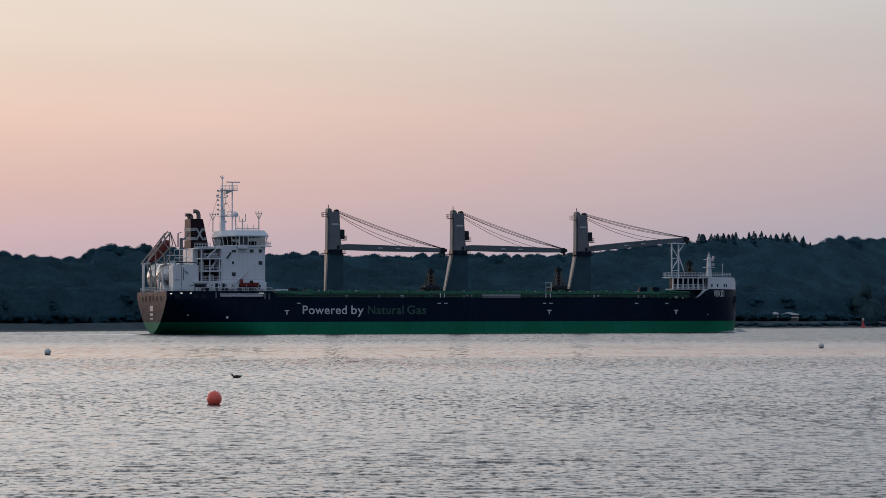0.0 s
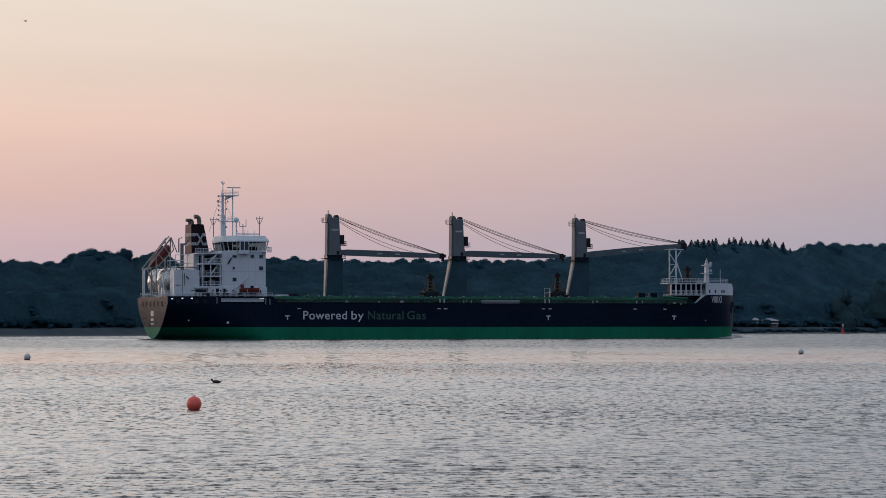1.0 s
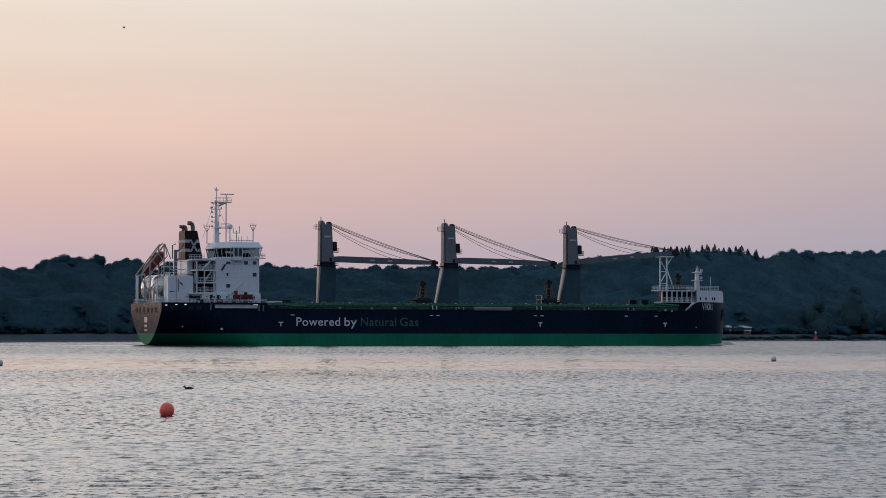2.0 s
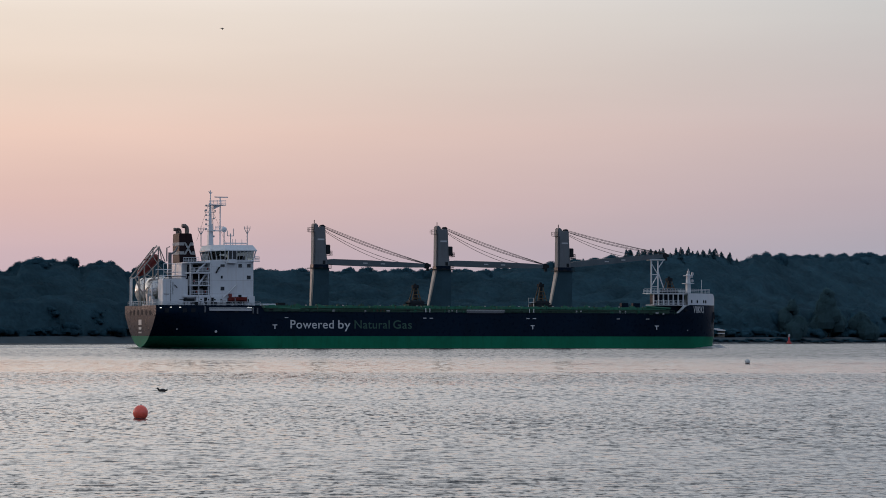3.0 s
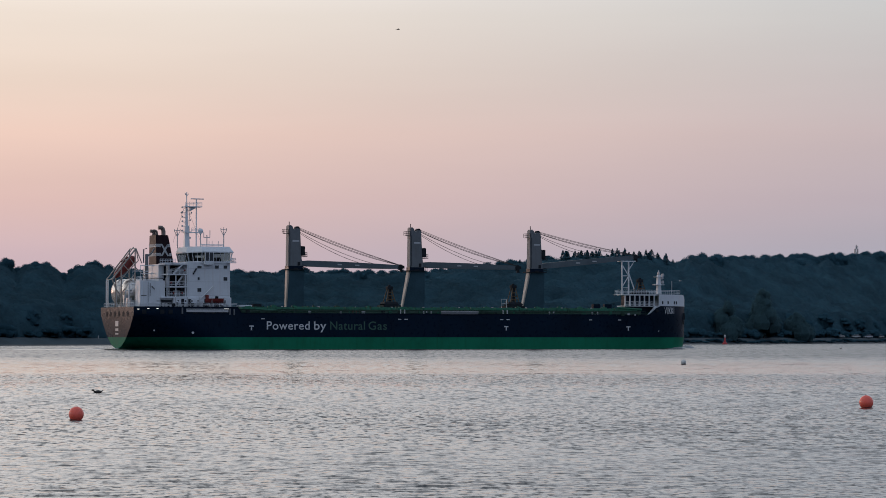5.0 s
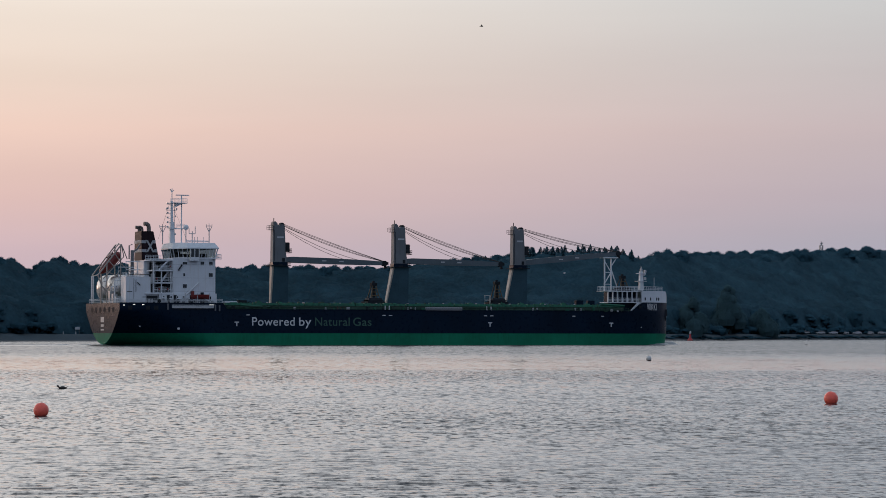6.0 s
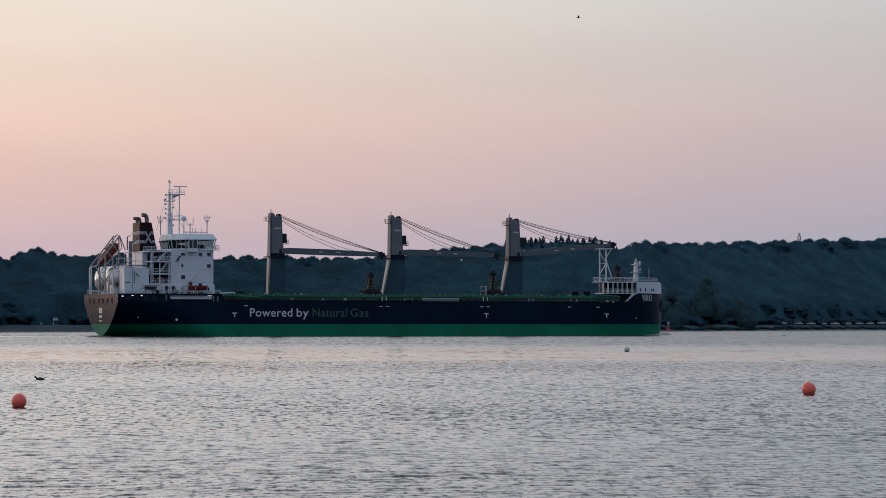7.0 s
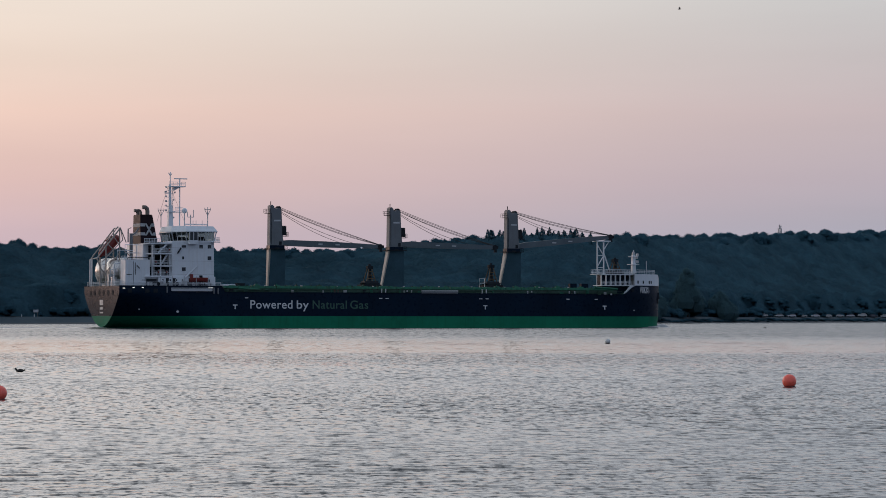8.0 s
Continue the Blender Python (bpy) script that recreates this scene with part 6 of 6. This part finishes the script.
# ---------------------------------------------------------------- waves that go with the ship
def build_bow_wave():
    """Low curls of broken water at the stem and along the forward side, and the wash at the stern."""
    rng = np.random.default_rng(11)
    root = thing("bow_wave", "curl of pale broken water at the ship's stem", "wave", ship_pose(0))
    for side in (-1, 1):
        bm = fresh()
        for k in range(26):
            u = k / 25
            x = 162.6 - 14 * u
            rise = smooth(u / 0.2)
            y = side * (half_breadth(min(x, 158.2), 0.2) + (0.6 + 1.0 * u) * rise)
            h = (0.95 * (1 - u) ** 1.3 + 0.1) * (0.06 + 0.94 * rise)
            prof = [(-1.2, -0.12), (-0.4, h * 0.65), (0.0, h), (0.7, h * 0.5), (1.7, -0.12)]
            j = rng.uniform(-0.08, 0.08, 5) * rise
            ring = [bm.verts.new((x, y + side * (p * (0.7 + u)), q + j[i] * (q > 0))) for i, (p, q) in enumerate(prof)]
            if k:
                for i in range(4):
                    bm.faces.new((prev[i], prev[i + 1], ring[i + 1], ring[i]))
            prev = ring
        part("wave_crest", bm, M_FOAM, root, smooth=True)
    wash = thing("stern_wash", "low wash trailing from the ship's stern", "wave", ship_pose(0))
    for lane, (y, w, h, run) in enumerate(((0, 3.5, 0.35, 60), (-7, 1.6, 0.22, 40), (7, 1.8, 0.25, 55))):
        bm = fresh()
        n = 40
        for k in range(n + 1):
            u = k / n
            x = 1.5 - run * u
            hh = h * (1 - u) ** 0.8 * (0.7 + 0.5 * noise.noise((x * 0.35, lane * 3.0, 0)))
            yy = y * (1 + u * 0.8) + noise.noise((x * 0.2, lane * 7.0, 5)) * 0.8
            ring = [bm.verts.new((x, yy + p * w * (1 + u), -0.1 + q * (hh + 0.12))) for p, q in ((-1, 0), (-0.5, 0.6), (0, 1), (0.5, 0.7), (1, 0))]
            if k:
                for i in range(4):
                    bm.faces.new((prev[i], prev[i + 1], ring[i + 1], ring[i]))
            prev = ring
        part("wave_crest", bm, M_FOAM if lane == 0 else M_WATER, wash, smooth=True)
    return root, wash


BOW_WAVE, STERN_WASH = build_bow_wave()


# ---------------------------------------------------------------- buoys and birds on the water
def mooring_buoy(x, y, d, material, label, tilt=0.0, group="", weed=0.05):
    root = thing("mooring_buoy", label, "buoy", pose(x, y, 0, 0, tilt, 0), group)
    bm = fresh()
    r = d / 2
    prof = [(r * math.sin(k * math.pi / 16), 0.40 * d - r * 1.02 * math.cos(k * math.pi / 16)) for k in range(1, 16)]
    revolve(bm, prof, 28)
    part("float", bm, material, root, smooth=True)
    bm = fresh()
    revolve(bm, [(r * 0.72, -0.06 * d), (r * 0.8, -0.03 * d), (r * 0.86, 0.03 * d), (min(r, math.sqrt(max(0.0, r * r - (weed - 0.4) ** 2 * d * d))) * 1.02, weed * d)], 28)
    part("weed_band", bm, M_SLIME, root, "dark wet band at the waterline", smooth=True)
    bm = fresh()
    tube(bm, [(r * 0.09 * math.cos(a * 0.6283), 0, 0.91 * d + r * 0.09 * math.sin(a * 0.6283)) for a in range(11)], r * 0.03, 6)
    part("eye", bm, M_SLIME, root, "small lifting eye")
    return root


mooring_buoy(-8.32, 98.0, 0.55, M_BUOYRED, "round orange-red plastic mooring buoy afloat", 4, "red mooring buoys")
mooring_buoy(23.69, 113.6, 0.60, M_BUOYRED, "bright orange-red mooring buoy afloat farther along", -3, "red mooring buoys")
mooring_buoy(-36.64, 250.2, 0.62, M_BUOYWHITE, "greyish white mooring buoy with a weedy waterline", 5, "white mooring buoys", 0.16)
mooring_buoy(41.2, 294.5, 0.60, M_BUOYWHITE, "small off-white mooring buoy with a weedy waterline", -4, "white mooring buoys", 0.14)


def build_channel_buoy(x, y):
    root = thing("channel_buoy", "red lit channel buoy with a pale lantern", "buoy", pose(x, y, 0, 0, 2, 0))
    bm = fresh()
    revolve(bm, [(0.9, -0.6), (1.15, 0.0), (1.15, 0.35), (0.8, 0.65), (0.5, 1.2), (0.36, 2.4), (0.3, 2.9)], 16)
    part("float", bm, M_BEACONRED, root, "red conical body", smooth=True)
    bm = fresh()
    revolve(bm, [(0.42, 2.9), (0.42, 3.5), (0.3, 3.8), (0.12, 4.0)], 12)
    part("lantern", bm, M_PALE, root, "pale lantern cage")
    return root


build_channel_buoy(174.0, 1120.0)


def bird_body(length, girth):
    """A bird's trunk, head towards -x."""
    bm = fresh()
    m = Matrix.Rotation(radians(90), 4, "Y")
    revolve(bm, [(0.02 * girth, -0.5 * length), (0.55 * girth, -0.36 * length), (girth, -0.1 * length), (0.9 * girth, 0.15 * length), (0.35 * girth, 0.4 * length), (0.08 * girth, 0.55 * length)], 12, m)
    return bm


def swimming_bird(x, y, scale, label, turn):
    root = thing("duck", label, "duck", pose(x, y, 0.0, 0, 0, turn))
    bm = bird_body(0.36 * scale, 0.075 * scale)
    bmesh.ops.translate(bm, vec=(0, 0, 0.045 * scale), verts=bm.verts)
    part("body", bm, M_FEATHER, root, smooth=True)
    bm = fresh()
    tube(bm, [(-0.13 * scale, 0, 0.07 * scale), (-0.16 * scale, 0, 0.1 * scale), (-0.175 * scale, 0, 0.115 * scale)], 0.03 * scale, 8)
    part("neck", bm, M_FEATHER, root, smooth=True)
    bm = fresh()
    bmesh.ops.create_uvsphere(bm, u_segments=10, v_segments=8, radius=0.042 * scale, matrix=Matrix.Translation((-0.19 * scale, 0, 0.125 * scale)))
    head = part("head", bm, M_FEATHER, root, smooth=True)
    bm = fresh()
    box(bm, -0.275 * scale, -0.22 * scale, -0.015 * scale, 0.015 * scale, 0.11 * scale, 0.126 * scale)
    part("beak", bm, M_BEAK, head)
    bm = fresh()
    prism(bm, [(0.12 * scale, 0.05 * scale), (0.24 * scale, 0.12 * scale), (0.16 * scale, 0.1 * scale)], -0.04 * scale, 0.04 * scale)
    part("tail", bm, M_FEATHER, root)
    return root


DUCK = swimming_bird(-11.06, 144.7, 1.35, "dark brown duck swimming on the ripples", 10)
FAR_DUCK = swimming_bird(137.0, 690.0, 1.6, "dark water bird resting far out on the water", 170)


def flying_bird(name, label, category, material, span, length):
    """A bird in flight towards -x with two wings on the shoulders."""
    root = thing(name, label, category)
    part("body", bird_body(length, length * 0.13), material, root, smooth=True)
    wings = []
    for side in (-1, 1):
        bm = fresh()
        pts = [(-0.16 * length, 0.0), (-0.24 * length, 0.22 * span), (0.02 * length, 0.5 * span), (0.08 * length, 0.3 * span), (0.16 * length, 0.0)]
        plate(bm, [(x, side * y) for x, y in pts], -0.008, 0.008)
        wings.append(part("wing", bm, material, root, "outstretched wing"))
    bm = fresh()
    plate(bm, [(0.35 * length, -0.05 * length), (0.62 * length, -0.12 * length), (0.62 * length, 0.12 * length), (0.35 * length, 0.05 * length)], -0.006, 0.006)
    part("tail", bm, material, root)
    return root, wings


CROW, CROW_WINGS = flying_bird("flying_bird", "small dark bird flying high over the water", "bird", M_FEATHER, 0.62, 0.34)
GULL, GULL_WINGS = flying_bird("gull", "white gull flying low before the wood", "gull", M_GULL, 1.25, 0.5)


# ---------------------------------------------------------------- things on the far shore
def build_sign(x, v, w, h, z):
    g = ground_z(x, v)
    root = thing("shore_sign", "pale rectangular board on two posts on the beach", "sign", pose(x, shore_y(x) + v, g))
    for s in (-0.35, 0.35):
        bm = fresh()
        box(bm, s * w - 0.06, s * w + 0.06, -0.06, 0.06, -0.5, z + h)
        part("post", bm, M_TIMBER, root)
    bm = fresh()
    box(bm, -w / 2, w / 2, -0.12, -0.06, z, z + h)
    part("board", bm, M_PALE, root, "pale blank board")


build_sign(-71.8, 16.0, 1.8, 1.0, 1.6)
for _x in (-76.4, -72.2):
    _root = thing("marker_post", "short white marker post on the beach", "post", pose(_x, shore_y(_x) + 14, ground_z(_x, 14)))
    _bm = fresh()
    box(_bm, -0.14, 0.14, -0.14, 0.14, -0.4, 0.9, 0.02)
    part("post", _bm, M_LETTER, _root)


def build_pavilion(x, v, width, z, label):
    g = ground_z(x, v)
    root = thing("beach_pavilion", label, "pavilion", pose(x, shore_y(x) + v, g, 0, 0, -8))
    bm = fresh()
    box(bm, -width / 2 + 0.4, width / 2 - 0.4, 0.0, 4.2, -1.0, z)
    part("wall", bm, M_TIMBER, root, "grey timber wall")
    bm = fresh()
    prism(bm, [(-width / 2, z + 0.05), (width / 2, z + 0.05), (width / 2, z + 0.35), (width * 0.05, z + 1.1), (-width * 0.15, z + 1.1), (-width / 2, z + 0.35)], -1.6, 4.6)
    part("roof", bm, M_ROOF, root, "low white roof")
    bm = fresh()
    box(bm, -width / 2 + 0.2, width / 2 - 0.2, -1.5, -1.35, z - 1.2, z - 0.85)
    part("awning", bm, M_ROOF, root, "white awning edge")
    for i in range(4):
        bm = fresh()
        px = -width / 2 + 0.5 + i * (width - 1.0) / 3
        box(bm, px - 0.06, px + 0.06, -1.5, -1.38, -1.0, z)
        part("post", bm, M_TIMBER, root)
    for i in range(3):
        bm = fresh()
        px = -width / 4 + i * width / 4
        box(bm, px - 0.5, px + 0.5, -0.05, 0.02, z - 1.9, z - 0.9)
        part("window", bm, M_WINDOW, root, "dark window")


build_pavilion(144.5, 17.0, 7.4, 2.6, "small beach pavilion with a low white roof")
build_pavilion(138.0, 18.0, 3.0, 2.7, "small beach kiosk with a white roof")


def build_car(paint, label):
    """A parked car 4.3 m long, lying along x."""
    root = thing("car", label, "car", None, "cars parked above the beach")
    bm = fresh()
    prism(bm, [(-2.15, 0.35), (2.15, 0.35), (2.2, 0.8), (2.0, 1.02), (1.2, 1.08), (-1.7, 1.1), (-2.15, 0.95)], -0.88, 0.88)
    bmesh.ops.bevel(bm, geom=bm.edges[:], offset=0.06, segments=1, affect="EDGES")
    part("body", bm, paint, root)
    bm = fresh()
    prism(bm, [(-1.75, 1.0), (1.15, 1.0), (0.45, 1.46), (-1.3, 1.48)], -0.76, 0.76)
    cabin = part("glasshouse", bm, M_WINDOW, root, "dark side windows")
    bm = fresh()
    prism(bm, [(-1.5, 1.36), (0.62, 1.36), (0.4, 1.55), (-1.25, 1.56)], -0.78, 0.78)
    part("roof", bm, paint, cabin)
    for px in (-1.35, 1.35):
        for py in (-0.82, 0.82):
            bm = fresh()
            tube(bm, [(px, py - 0.1, 0.32), (px, py + 0.1, 0.32)], 0.32, 12)
            part("wheel", bm, M_TYRE, root, "black tyre")
    for py in (-0.6, 0.6):
        bm = fresh()
        box(bm, 2.12, 2.22, py - 0.18, py + 0.18, 0.68, 0.84)
        part("headlight", bm, M_PALE, root)
    return root


def park_cars():
    rng = np.random.default_rng(5)
    kinds = [build_car(M_CARWHITE, "white car parked above the beach"), build_car(M_CARSILVER, "silver car parked above the beach"), build_car(M_CARDARK, "dark car parked above the beach")]
    # bearings from the quay of each parked car, degrees
    for i, b in enumerate((11.23, 11.56, 11.82, 12.05, 12.32, 12.57, 12.82, 13.04, 13.29, 13.52, 13.75, 14.02, 14.3)):
        # where this bearing meets the terrace behind the beach
        x = 250.0
        for _ in range(40):
            x = math.tan(radians(b)) * (shore_y(x) + 12.0)
        src = kinds[(0, 0, 1, 0, 1, 0, 0, 1, 0, 2, 0, 1, 0)[i]]
        ob = copy_thing(src, pose(x, shore_y(x) + 12.0, ground_z(x, 12.0) + 0.02, 0, 0, 12 + rng.uniform(-8, 8) + (180 if i % 3 else 0)))
        if i in (8, 11):
            ob.scale = (1.1, 1.1, 1.35)
    for k in kinds:
        for o in (*k.children_recursive, k):
            bpy.data.objects.remove(o)


park_cars()


def build_tower(b, dist):
    """A slim lattice mast on the ridge behind the trees."""
    x, y = math.sin(radians(b)) * dist, math.cos(radians(b)) * dist
    z0, z1 = 30.0, 3.0 + math.tan(radians(1.91)) * dist
    root = thing("lattice_mast", "slim steel lattice mast rising over the trees", "mast", pose(x, y, z0))
    h = z1 - z0
    for sx in (-1, 1):
        for sy in (-1, 1):
            bm = fresh()
            tube(bm, [(sx * 1.0, sy * 1.0, -4), (sx * 0.8, sy * 0.8, h - 1.5)], 0.24, 5)
            part("leg", bm, M_PALE, root)
    for k in range(9):
        z = h * k / 9
        bm = fresh()
        for a, c in (((-0.9, -0.9, z), (0.9, -0.9, z + h / 9)), ((0.9, -0.9, z), (-0.9, -0.9, z + h / 9)), ((-0.9, -0.9, z), (0.9, -0.9, z)), ((-0.9, 0.9, z), (0.9, 0.9, z + h / 9))):
            tube(bm, [a, c], 0.13, 4)
        part("brace", bm, M_PALE, root)
    bm = fresh()
    box(bm, -0.9, 0.9, -0.9, 0.9, h - 1.7, h - 1.5)
    tube(bm, [(0, 0, h - 1.5), (0, 0, h + 0.6)], 0.2, 6)
    part("head", bm, M_STEEL, root, "small platform and lamp on top")


build_tower(11.582, 1520.0)


# ---------------------------------------------------------------- everything that moves
def motions():
    steps = [i * 0.5 for i in range(17)]
    for ob in (SHIP, BOW_WAVE, STERN_WASH):
        walk(ob, [(t, ship_pose(t)) for t in steps])
    # ripples drift slowly towards the quay
    walk(WATER, [(0.0, pose(0, 0, 0)), (4.0, pose(1.2, -2.4, 0)), (8.0, pose(2.4, -4.8, 0))])
    walk(DUCK, [(t, pose(-11.04 - 0.022 * t, 144.6 + 0.1 * t, 0.012 * math.sin(t * 2.6), 0, 2 * math.sin(t * 2.1), 10)) for t in steps])
    walk(FAR_DUCK, [(t, pose(137.0 + 0.05 * t, 690.0, 0.02 * math.sin(t * 2.0), 0, 0, 170)) for t in steps])
    # birds on the wing: straight, level flight, wings beating
    fine = [i * 0.1 for i in range(81)]

    def on_ray(b, e, d):
        b, e = radians(b), radians(e)
        return d * math.sin(b) * math.cos(e), d * math.cos(b) * math.cos(e), 3.0 + d * math.sin(e)
    walk(CROW, [(t, pose(*on_ray(float(np.interp(t, (0, 1, 1.5, 3.5, 4.5, 6.5, 7, 8), (-11.0, -8.39, -7.09, -1.85, 0.67, 5.67, 6.94, 9.48))), 6.41 + 0.11 * smooth((t - 1) / 3) - 0.04 * smooth((t - 4.5) / 3), 230), 0, 0, 180)) for t in steps])
    walk(GULL, [(t, pose(*on_ray(10.48 - 1.72 * (t - 3.5), 0.75 + 0.088 * t, 430), 0, 0, 0)) for t in steps])
    for wings, rate in ((CROW_WINGS, 2.9), (GULL_WINGS, 2.1)):
        for side, wing in zip((-1, 1), wings):
            walk(wing, [(t, pose(0, 0, 0, side * (8 + 30 * math.sin(2 * math.pi * rate * t)), 0, 0)) for t in fine])


motions()
